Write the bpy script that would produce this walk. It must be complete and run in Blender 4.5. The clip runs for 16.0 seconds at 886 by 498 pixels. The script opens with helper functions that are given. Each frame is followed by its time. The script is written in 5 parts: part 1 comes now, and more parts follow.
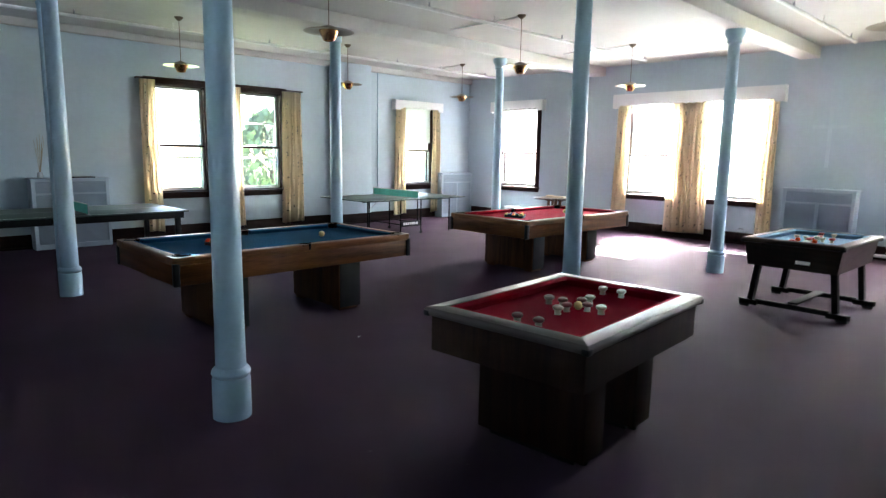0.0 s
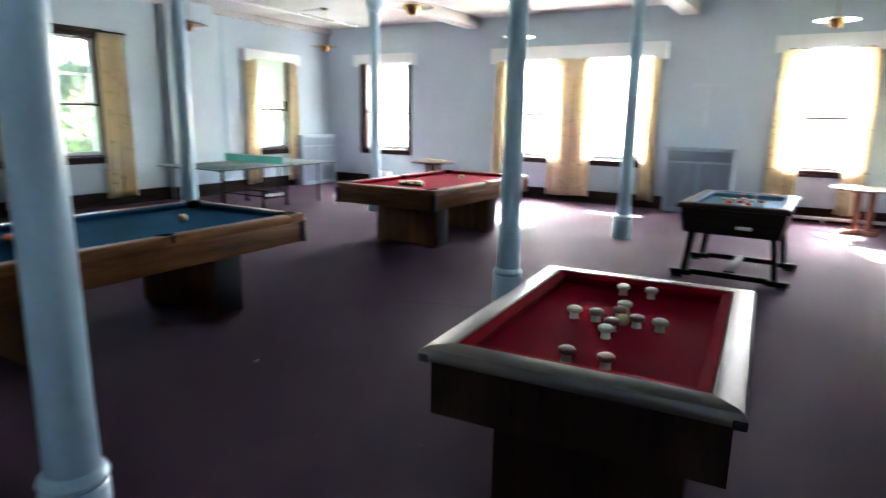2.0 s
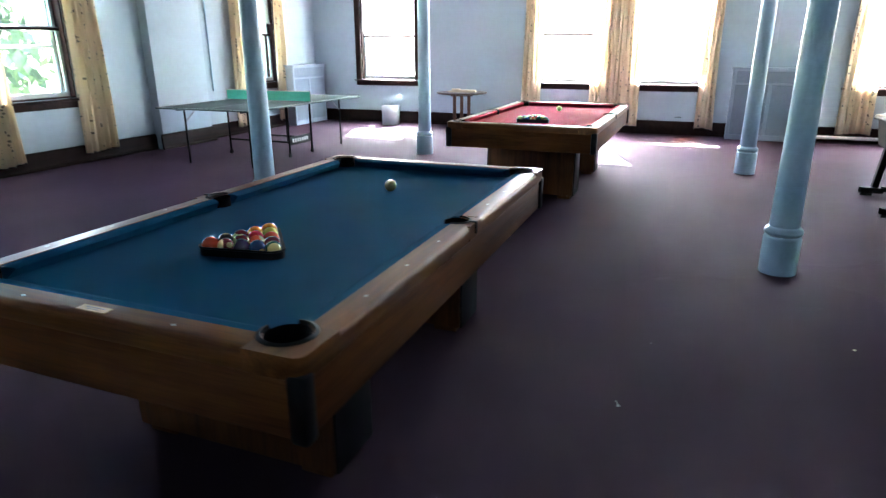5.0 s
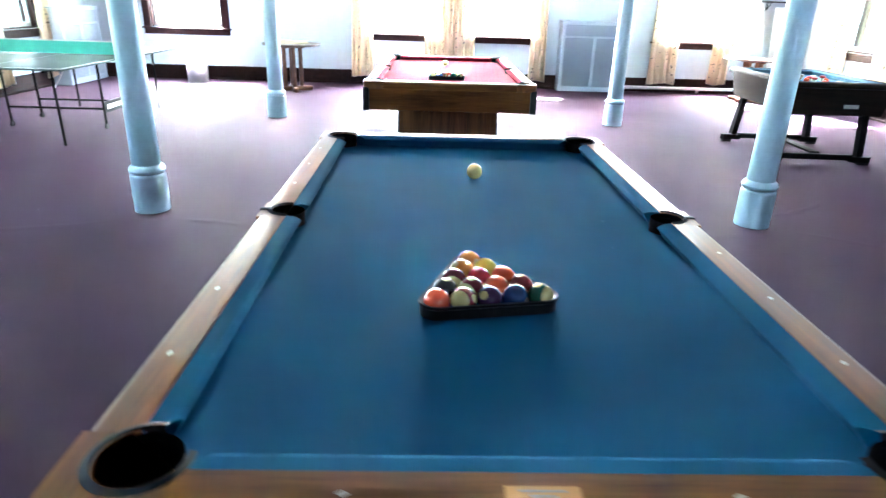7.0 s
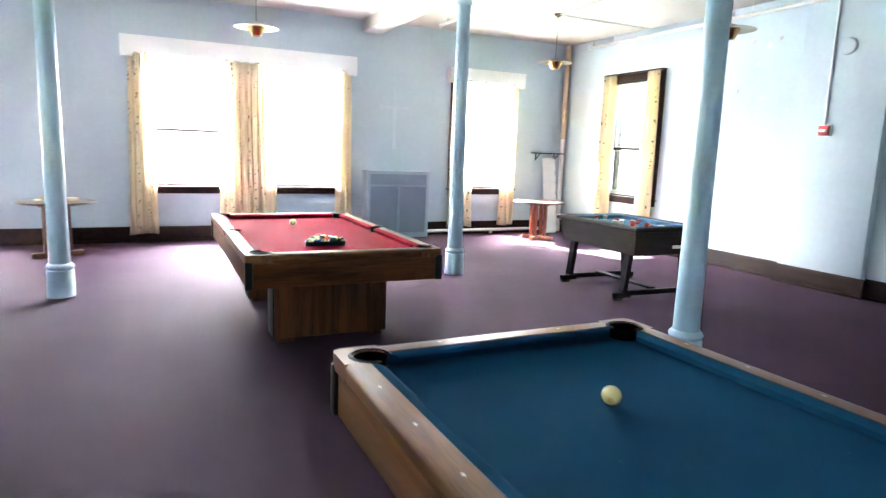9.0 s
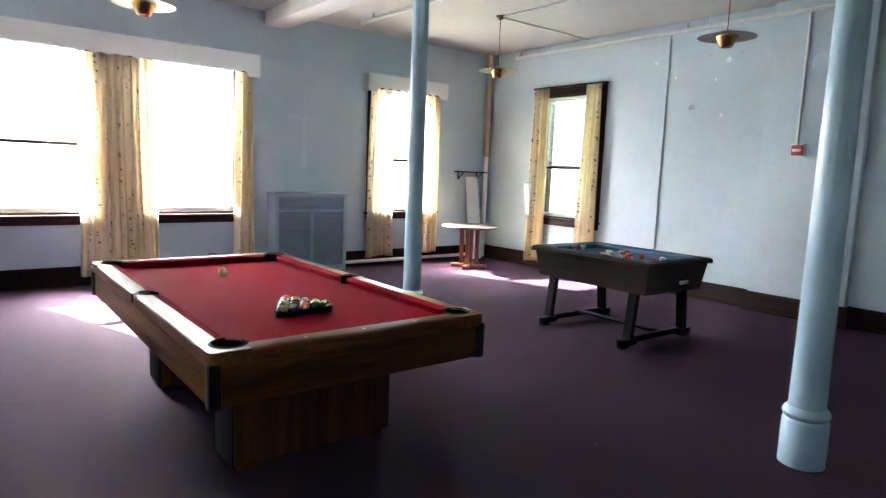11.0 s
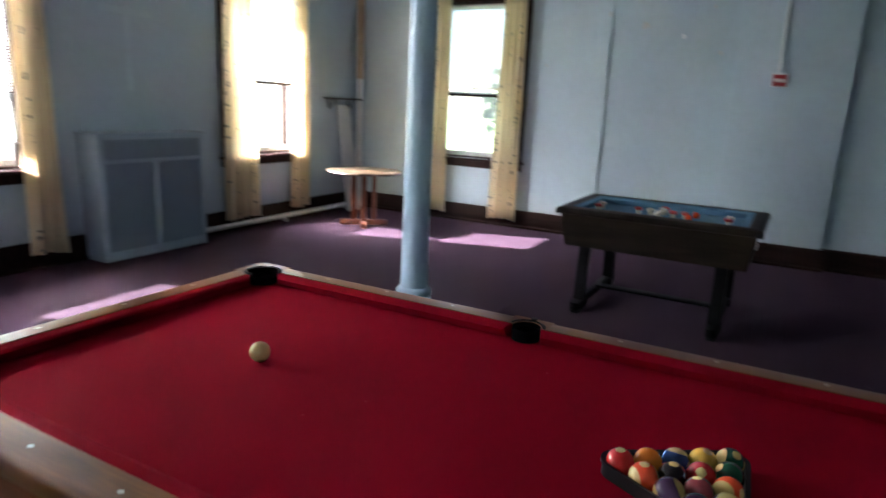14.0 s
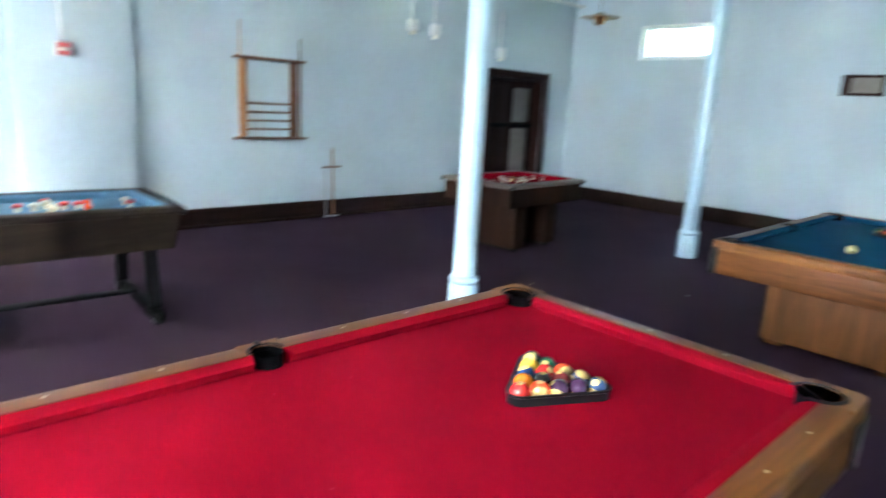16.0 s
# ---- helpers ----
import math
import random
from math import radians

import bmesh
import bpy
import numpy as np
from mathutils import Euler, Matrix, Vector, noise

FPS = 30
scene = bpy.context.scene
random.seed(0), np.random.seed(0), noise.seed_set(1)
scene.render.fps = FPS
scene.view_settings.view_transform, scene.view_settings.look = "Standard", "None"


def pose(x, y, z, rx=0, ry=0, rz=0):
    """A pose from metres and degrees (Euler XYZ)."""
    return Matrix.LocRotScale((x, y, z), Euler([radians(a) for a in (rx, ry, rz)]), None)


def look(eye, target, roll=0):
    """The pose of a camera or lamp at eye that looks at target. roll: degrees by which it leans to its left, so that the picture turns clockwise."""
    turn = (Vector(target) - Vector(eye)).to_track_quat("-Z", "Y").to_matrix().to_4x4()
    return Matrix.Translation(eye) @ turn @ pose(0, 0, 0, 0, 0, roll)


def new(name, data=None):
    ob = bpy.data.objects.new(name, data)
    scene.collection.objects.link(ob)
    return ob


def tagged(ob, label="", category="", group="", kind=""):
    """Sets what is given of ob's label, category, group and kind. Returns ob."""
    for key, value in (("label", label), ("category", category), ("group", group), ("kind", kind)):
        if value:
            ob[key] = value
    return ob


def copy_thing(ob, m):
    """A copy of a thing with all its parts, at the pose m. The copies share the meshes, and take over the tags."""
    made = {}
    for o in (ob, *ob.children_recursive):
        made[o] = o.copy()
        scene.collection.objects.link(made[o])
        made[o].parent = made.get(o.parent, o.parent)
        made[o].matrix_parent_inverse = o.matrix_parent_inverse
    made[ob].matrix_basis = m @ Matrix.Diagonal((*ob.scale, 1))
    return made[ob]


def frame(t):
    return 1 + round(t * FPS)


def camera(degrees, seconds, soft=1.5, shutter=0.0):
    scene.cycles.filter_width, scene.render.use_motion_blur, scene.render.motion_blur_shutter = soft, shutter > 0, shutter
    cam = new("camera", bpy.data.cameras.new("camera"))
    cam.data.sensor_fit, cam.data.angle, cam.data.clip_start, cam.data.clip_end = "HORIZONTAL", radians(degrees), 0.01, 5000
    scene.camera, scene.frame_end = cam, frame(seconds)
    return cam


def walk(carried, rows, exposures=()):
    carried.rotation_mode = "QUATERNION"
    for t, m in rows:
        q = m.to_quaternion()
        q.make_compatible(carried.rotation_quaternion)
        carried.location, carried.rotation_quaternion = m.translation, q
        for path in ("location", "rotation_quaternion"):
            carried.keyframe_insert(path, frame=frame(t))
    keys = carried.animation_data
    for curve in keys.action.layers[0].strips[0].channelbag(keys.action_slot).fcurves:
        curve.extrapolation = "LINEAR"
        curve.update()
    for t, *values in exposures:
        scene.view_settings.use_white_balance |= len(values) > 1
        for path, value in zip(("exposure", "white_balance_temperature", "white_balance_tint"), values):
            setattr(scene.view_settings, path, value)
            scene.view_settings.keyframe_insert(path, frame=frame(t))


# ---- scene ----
cam = camera(71.5, 16.0, soft=1.3, shutter=0.5)
PATH = [
    (0, (0.461, 0.124, 1.69), (-0.948, 1.509, 1.382), 1.0),
    (0.5, (0.195, 0.257, 1.676), (-1.219, 1.628, 1.332), -1.2),
    (1, (-0.141, 0.382, 1.662), (-1.477, 1.823, 1.294), 1.1),
    (1.5, (-0.541, 0.465, 1.667), (-1.822, 1.953, 1.288), 1.9),
    (2, (-0.939, 0.73, 1.615), (-1.939, 2.411, 1.199), 1.0),
    (2.5, (-1.334, 0.812, 1.581), (-1.967, 2.658, 1.142), 2.2),
    (3, (-1.767, 0.843, 1.556), (-2.424, 2.661, 1.044), -1.5),
    (3.5, (-2.261, 0.786, 1.565), (-3.233, 2.467, 1.089), -0.2),
    (5.8, (-4.538, 1.14, 1.471), (-5.098, 2.928, 0.771), -0.4),
    (6, (-4.699, 1.193, 1.473), (-5.228, 2.985, 0.76), -0.4),
    (6.5, (-5.113, 1.289, 1.465), (-5.306, 3.124, 0.693), 2.4),
    (7, (-5.487, 1.383, 1.452), (-5.443, 3.235, 0.7), 1.8),
    (7.5, (-5.859, 1.55, 1.465), (-5.609, 3.424, 0.814), 2.7),
    (8, (-6.187, 1.749, 1.496), (-5.703, 3.6, 0.915), 2.8),
    (8.5, (-6.423, 2.076, 1.514), (-5.791, 3.916, 1.052), 1.0),
    (9, (-6.633, 2.431, 1.548), (-5.783, 4.214, 1.233), 2.1),
    (9.5, (-6.767, 2.817, 1.549), (-5.822, 4.552, 1.241), 0.6),
    (10, (-6.858, 3.286, 1.543), (-5.806, 4.968, 1.288), 1.8),
    (12.5, (-6.806, 5.812, 1.589), (-5.301, 7.083, 1.24), 1.7),
    (13, (-6.789, 6.326, 1.6), (-5.209, 7.504, 1.258), 2.6),
    (13.5, (-6.729, 6.843, 1.59), (-5.171, 8.04, 1.215), 1.5),
    (14, (-6.672, 7.348, 1.549), (-4.943, 8.246, 1.094), 2.7),
    (14.5, (-6.547, 7.787, 1.51), (-4.692, 8.18, 0.877), 1.3),
    (15, (-6.432, 8.194, 1.511), (-4.592, 8.061, 0.736), 0.9),
    (15.5, (-6.434, 8.601, 1.555), (-4.718, 7.808, 0.902), 3.0),
    (16, (-6.45, 8.911, 1.614), (-5.028, 7.58, 1.161), 3.2),
]
EXPOSURES = [(0.0, 5.53, 6100, 12), (3.5, 5.58, 6000, 10), (5.8, 6.43, 5550, 7), (6.5, 7.18, 5550, 6), (7.0, 7.35, 5550, 6), (8.0, 7.13, 5650, 8), (9.0, 6.23, 6000, 12), (10.0, 5.43, 6100, 13), (12.5, 4.28, 6100, 11), (14.0, 3.88, 5900, 10), (14.5, 3.78, 5800, 8), (15.0, 4.38, 5700, 6), (15.5, 5.63, 5750, 5), (16.0, 6.03, 5800, 7)]
walk(cam, [(t, look(eye, target, roll)) for t, eye, target, roll in PATH], EXPOSURES)

# ---- plan of the room, metres ----
EX, WX, NY, SY, CZ = 0.97, -11.55, 12.86, -1.15, 3.68
THICK = 0.30
SILL, TOP = 0.87, 2.86
COLX = (-3.15, -7.47)
COLUMNS = ((-3.15, 1.80), (-3.15, 5.58), (-3.15, 9.39), (-7.47, 1.93), (-7.47, 5.60), (-7.47, 9.36))

# ---- world and light ----
SUN_WAY = Vector((0.44, -1.33, -1.0)).normalized()
world = bpy.data.worlds.new("sky")
scene.world = world
world.use_nodes = True
wn = world.node_tree
sky = wn.nodes.new("ShaderNodeTexSky")
sky.sky_type = "NISHITA"
sky.sun_disc = False
sky.sun_elevation = math.asin(-SUN_WAY.z)
sky.sun_rotation = math.atan2(-SUN_WAY.x, -SUN_WAY.y)
wn.links.new(sky.outputs[0], wn.nodes["Background"].inputs[0])
wn.nodes["Background"].inputs[1].default_value = 0.05

sun_data = bpy.data.lights.new("sun", "SUN")
sun_data.energy, sun_data.angle, sun_data.color = 5.0, radians(0.6), (1.0, 0.95, 0.88)
sun = new("sun", sun_data)
sun.matrix_world = look((0, 40, 30), Vector((0, 40, 30)) + SUN_WAY)


def sky_lamp(name, place, way, w, h, watts, colour=(0.87, 0.945, 1.0)):
    """Sky light entering through one window opening."""
    d = bpy.data.lights.new(name, "AREA")
    d.shape, d.size, d.size_y, d.energy, d.color = "RECTANGLE", w, h, watts, colour
    ob = new(name, d)
    ob.matrix_world = look(place, Vector(place) + Vector(way))
    return ob


# ---- materials ----
def mat(name, colour, rough=0.6, metal=0.0, spread=0.08, scale=3.0, fine=60.0, fine_amt=0.05, bump=0.0, bump_scale=200.0, coat=0.0, spec=0.5):
    """Paint-like material with two scales of variation and fine relief."""
    m = bpy.data.materials.new(name)
    m.use_nodes = True
    nt = m.node_tree
    b = nt.nodes["Principled BSDF"]
    b.inputs["Roughness"].default_value = rough
    b.inputs["Metallic"].default_value = metal
    b.inputs["Coat Weight"].default_value = coat
    b.inputs["Specular IOR Level"].default_value = spec
    co = nt.nodes.new("ShaderNodeTexCoord")
    n1 = nt.nodes.new("ShaderNodeTexNoise")
    n1.inputs["Scale"].default_value, n1.inputs["Detail"].default_value = scale, 4
    n2 = nt.nodes.new("ShaderNodeTexNoise")
    n2.inputs["Scale"].default_value, n2.inputs["Detail"].default_value = fine, 3
    nt.links.new(co.outputs["Object"], n1.inputs["Vector"])
    nt.links.new(co.outputs["Object"], n2.inputs["Vector"])
    r1 = nt.nodes.new("ShaderNodeMapRange")
    r1.inputs[1].default_value, r1.inputs[2].default_value, r1.inputs[3].default_value, r1.inputs[4].default_value = 0.3, 0.7, 1 - spread, 1 + spread
    r2 = nt.nodes.new("ShaderNodeMapRange")
    r2.inputs[1].default_value, r2.inputs[2].default_value, r2.inputs[3].default_value, r2.inputs[4].default_value = 0.3, 0.7, 1 - fine_amt, 1 + fine_amt
    nt.links.new(n1.outputs["Fac"], r1.inputs[0])
    nt.links.new(n2.outputs["Fac"], r2.inputs[0])
    mul = nt.nodes.new("ShaderNodeMath")
    mul.operation = "MULTIPLY"
    nt.links.new(r1.outputs[0], mul.inputs[0])
    nt.links.new(r2.outputs[0], mul.inputs[1])
    vm = nt.nodes.new("ShaderNodeVectorMath")
    vm.operation = "SCALE"
    vm.inputs[0].default_value = colour
    nt.links.new(mul.outputs[0], vm.inputs["Scale"])
    nt.links.new(vm.outputs[0], b.inputs["Base Color"])
    if bump:
        n3 = nt.nodes.new("ShaderNodeTexNoise")
        n3.inputs["Scale"].default_value, n3.inputs["Detail"].default_value = bump_scale, 3
        nt.links.new(co.outputs["Object"], n3.inputs["Vector"])
        bp = nt.nodes.new("ShaderNodeBump")
        bp.inputs["Strength"].default_value, bp.inputs["Distance"].default_value = bump, 0.004
        nt.links.new(n3.outputs["Fac"], bp.inputs["Height"])
        nt.links.new(bp.outputs[0], b.inputs["Normal"])
    return m


def wood(name, light, dark, axis=1, rough=0.4, coat=0.15, scale=9.0, spec=0.5):
    """Wood or wood-grain laminate with the grain along one local axis (0 x, 1 y, 2 z)."""
    m = bpy.data.materials.new(name)
    m.use_nodes = True
    nt = m.node_tree
    b = nt.nodes["Principled BSDF"]
    b.inputs["Coat Weight"].default_value = coat
    b.inputs["Coat Roughness"].default_value = 0.25
    b.inputs["Specular IOR Level"].default_value = spec
    co = nt.nodes.new("ShaderNodeTexCoord")
    mp = nt.nodes.new("ShaderNodeMapping")
    sc = [scale, scale, scale]
    sc[axis] = scale * 0.07
    mp.inputs["Scale"].default_value = sc
    nt.links.new(co.outputs["Object"], mp.inputs["Vector"])
    n1 = nt.nodes.new("ShaderNodeTexNoise")
    n1.inputs["Scale"].default_value, n1.inputs["Detail"].default_value, n1.inputs["Distortion"].default_value = 1.6, 5, 0.8
    nt.links.new(mp.outputs[0], n1.inputs["Vector"])
    n2 = nt.nodes.new("ShaderNodeTexNoise")
    n2.inputs["Scale"].default_value, n2.inputs["Detail"].default_value = 14.0, 4
    nt.links.new(mp.outputs[0], n2.inputs["Vector"])
    mix = nt.nodes.new("ShaderNodeMath")
    mix.operation = "MULTIPLY_ADD"
    nt.links.new(n2.outputs["Fac"], mix.inputs[0])
    mix.inputs[1].default_value = 0.45
    nt.links.new(n1.outputs["Fac"], mix.inputs[2])
    ramp = nt.nodes.new("ShaderNodeValToRGB")
    ramp.color_ramp.elements[0].position, ramp.color_ramp.elements[1].position = 0.5, 0.95
    ramp.color_ramp.elements[0].color, ramp.color_ramp.elements[1].color = (*dark, 1), (*light, 1)
    nt.links.new(mix.outputs[0], ramp.inputs["Fac"])
    nt.links.new(ramp.outputs[0], b.inputs["Base Color"])
    rr = nt.nodes.new("ShaderNodeMapRange")
    rr.inputs[3].default_value, rr.inputs[4].default_value = rough - 0.08, rough + 0.12
    nt.links.new(n2.outputs["Fac"], rr.inputs[0])
    nt.links.new(rr.outputs[0], b.inputs["Roughness"])
    return m


def carpet_material():
    m = mat("carpet", (0.047, 0.026, 0.042), rough=0.8, spread=0.18, scale=0.7, fine=420, fine_amt=0.30, bump=0.8, bump_scale=420, spec=0.05)
    nt = m.node_tree
    b = nt.nodes["Principled BSDF"]
    # scattered old stains and worn traffic lanes
    co = nt.nodes.new("ShaderNodeTexCoord")
    vo = nt.nodes.new("ShaderNodeTexVoronoi")
    vo.inputs["Scale"].default_value = 0.55
    wob = nt.nodes.new("ShaderNodeTexNoise")
    wob.inputs["Scale"].default_value, wob.inputs["Detail"].default_value = 9.0, 4
    add = nt.nodes.new("ShaderNodeVectorMath")
    add.operation = "MULTIPLY_ADD"
    add.inputs[1].default_value = (0.16, 0.16, 0.0)
    nt.links.new(co.outputs["Object"], wob.inputs["Vector"])
    nt.links.new(wob.outputs["Color"], add.inputs[0])
    nt.links.new(co.outputs["Object"], add.inputs[2])
    nt.links.new(add.outputs[0], vo.inputs["Vector"])
    rg = nt.nodes.new("ShaderNodeMapRange")
    rg.inputs[1].default_value, rg.inputs[2].default_value, rg.inputs[3].default_value, rg.inputs[4].default_value = 0.05, 0.085, 0.62, 1.0
    nt.links.new(vo.outputs["Distance"], rg.inputs[0])
    old = b.inputs["Base Color"].links[0].from_socket
    sc = nt.nodes.new("ShaderNodeVectorMath")
    sc.operation = "SCALE"
    nt.links.new(old, sc.inputs[0])
    nt.links.new(rg.outputs[0], sc.inputs["Scale"])
    nt.links.new(sc.outputs[0], b.inputs["Base Color"])
    return m


def lint(m, scale, size, colour):
    """Sparse pale flecks caught on a cloth or carpet."""
    nt = m.node_tree
    b = nt.nodes["Principled BSDF"]
    co = nt.nodes.new("ShaderNodeTexCoord")
    wob = nt.nodes.new("ShaderNodeTexNoise")
    wob.inputs["Scale"].default_value = 70.0
    add = nt.nodes.new("ShaderNodeVectorMath")
    add.operation = "MULTIPLY_ADD"
    add.inputs[1].default_value = (0.03, 0.03, 0.0)
    vo = nt.nodes.new("ShaderNodeTexVoronoi")
    vo.inputs["Scale"].default_value = scale
    lt = nt.nodes.new("ShaderNodeMath")
    lt.operation = "LESS_THAN"
    lt.inputs[1].default_value = size
    mix = nt.nodes.new("ShaderNodeMix")
    mix.data_type = "RGBA"
    mix.inputs["B"].default_value = (*colour, 1)
    nt.links.new(co.outputs["Object"], wob.inputs["Vector"])
    nt.links.new(wob.outputs["Color"], add.inputs[0])
    nt.links.new(co.outputs["Object"], add.inputs[2])
    nt.links.new(add.outputs[0], vo.inputs["Vector"])
    nt.links.new(vo.outputs["Distance"], lt.inputs[0])
    nt.links.new(lt.outputs[0], mix.inputs["Factor"])
    nt.links.new(b.inputs["Base Color"].links[0].from_socket, mix.inputs["A"])
    nt.links.new(mix.outputs["Result"], b.inputs["Base Color"])


def curtain_material():
    """Cream drapery with vertical rows of small flower sprigs; lets light through."""
    m = bpy.data.materials.new("curtain_cloth")
    m.use_nodes = True
    nt = m.node_tree
    b = nt.nodes["Principled BSDF"]
    b.inputs["Roughness"].default_value = 0.9
    b.inputs["Specular IOR Level"].default_value = 0.1
    uv = nt.nodes.new("ShaderNodeUVMap")
    sep = nt.nodes.new("ShaderNodeSeparateXYZ")
    nt.links.new(uv.outputs[0], sep.inputs[0])

    def math_node(op, a, v):
        n = nt.nodes.new("ShaderNodeMath")
        n.operation = op
        nt.links.new(a, n.inputs[0])
        if isinstance(v, (int, float)):
            n.inputs[1].default_value = v
        else:
            nt.links.new(v, n.inputs[1])
        return n.outputs[0]
    # vertical stripe lanes that carry the sprigs
    saw = math_node("PINGPONG", math_node("MULTIPLY", sep.outputs[0], 1 / 0.17), 0.5)
    lane = math_node("LESS_THAN", saw, 0.16)
    vor = nt.nodes.new("ShaderNodeTexVoronoi")
    vor.inputs["Scale"].default_value = 24
    nt.links.new(uv.outputs[0], vor.inputs["Vector"])
    blob = math_node("LESS_THAN", vor.outputs["Distance"], 0.36)
    n1 = nt.nodes.new("ShaderNodeTexNoise")
    n1.inputs["Scale"].default_value = 9
    nt.links.new(uv.outputs[0], n1.inputs["Vector"])
    patchy = math_node("GREATER_THAN", n1.outputs["Fac"], 0.51)
    fac = math_node("MULTIPLY", math_node("MULTIPLY", lane, blob), patchy)
    hue = nt.nodes.new("ShaderNodeMix")
    hue.data_type = "RGBA"
    hue.inputs["A"].default_value, hue.inputs["B"].default_value = (0.30, 0.24, 0.17, 1), (0.24, 0.27, 0.27, 1)
    nt.links.new(vor.outputs["Color"], hue.inputs["Factor"])
    n2 = nt.nodes.new("ShaderNodeTexNoise")
    n2.inputs["Scale"].default_value = 3
    nt.links.new(uv.outputs[0], n2.inputs["Vector"])
    base = nt.nodes.new("ShaderNodeMix")
    base.data_type = "RGBA"
    base.inputs["A"].default_value, base.inputs["B"].default_value = (0.86, 0.75, 0.56, 1), (0.93, 0.85, 0.69, 1)
    nt.links.new(n2.outputs["Fac"], base.inputs["Factor"])
    mix = nt.nodes.new("ShaderNodeMix")
    mix.data_type = "RGBA"
    nt.links.new(fac, mix.inputs["Factor"])
    nt.links.new(base.outputs["Result"], mix.inputs["A"])
    nt.links.new(hue.outputs["Result"], mix.inputs["B"])
    nt.links.new(mix.outputs["Result"], b.inputs["Base Color"])
    tr = nt.nodes.new("ShaderNodeBsdfTranslucent")
    nt.links.new(mix.outputs["Result"], tr.inputs["Color"])
    ms = nt.nodes.new("ShaderNodeMixShader")
    ms.inputs[0].default_value = 0.58
    nt.links.new(b.outputs[0], ms.inputs[1])
    nt.links.new(tr.outputs[0], ms.inputs[2])
    nt.links.new(ms.outputs[0], nt.nodes["Material Output"].inputs["Surface"])
    return m


def glass_material(name="glass", tint=(1, 1, 1)):
    m = bpy.data.materials.new(name)
    m.use_nodes = True
    b = m.node_tree.nodes["Principled BSDF"]
    b.inputs["Base Color"].default_value = (*tint, 1)
    b.inputs["Roughness"].default_value = 0.0
    b.inputs["Transmission Weight"].default_value = 1.0
    b.inputs["IOR"].default_value = 1.45
    return m


def ball_material(name, colour, stripe=False):
    """Glossy phenolic ball; striped ones carry a colour band on cream. A cream spot holds the number."""
    m = bpy.data.materials.new(name)
    m.use_nodes = True
    nt = m.node_tree
    b = nt.nodes["Principled BSDF"]
    b.inputs["Roughness"].default_value = 0.12
    b.inputs["Coat Weight"].default_value = 0.5
    b.inputs["Coat Roughness"].default_value = 0.05
    co = nt.nodes.new("ShaderNodeTexCoord")
    sep = nt.nodes.new("ShaderNodeSeparateXYZ")
    nt.links.new(co.outputs["Object"], sep.inputs[0])
    cream = (0.60, 0.44, 0.16, 1)
    spot = nt.nodes.new("ShaderNodeMath")
    spot.operation, spot.inputs[1].default_value = "GREATER_THAN", 0.0298
    ab = nt.nodes.new("ShaderNodeMath")
    ab.operation = "ABSOLUTE"
    nt.links.new(sep.outputs[0], ab.inputs[0])
    nt.links.new(ab.outputs[0], spot.inputs[0])
    fac = spot.outputs[0]
    if stripe:
        az = nt.nodes.new("ShaderNodeMath")
        az.operation = "ABSOLUTE"
        nt.links.new(sep.outputs[2], az.inputs[0])
        gt = nt.nodes.new("ShaderNodeMath")
        gt.operation, gt.inputs[1].default_value = "GREATER_THAN", 0.0207
        nt.links.new(az.outputs[0], gt.inputs[0])
        mx = nt.nodes.new("ShaderNodeMath")
        mx.operation = "MAXIMUM"
        nt.links.new(gt.outputs[0], mx.inputs[0])
        nt.links.new(fac, mx.inputs[1])
        fac = mx.outputs[0]
    mix = nt.nodes.new("ShaderNodeMix")
    mix.data_type = "RGBA"
    mix.inputs["A"].default_value, mix.inputs["B"].default_value = (*colour, 1), cream
    nt.links.new(fac, mix.inputs["Factor"])
    nt.links.new(mix.outputs["Result"], b.inputs["Base Color"])
    return m


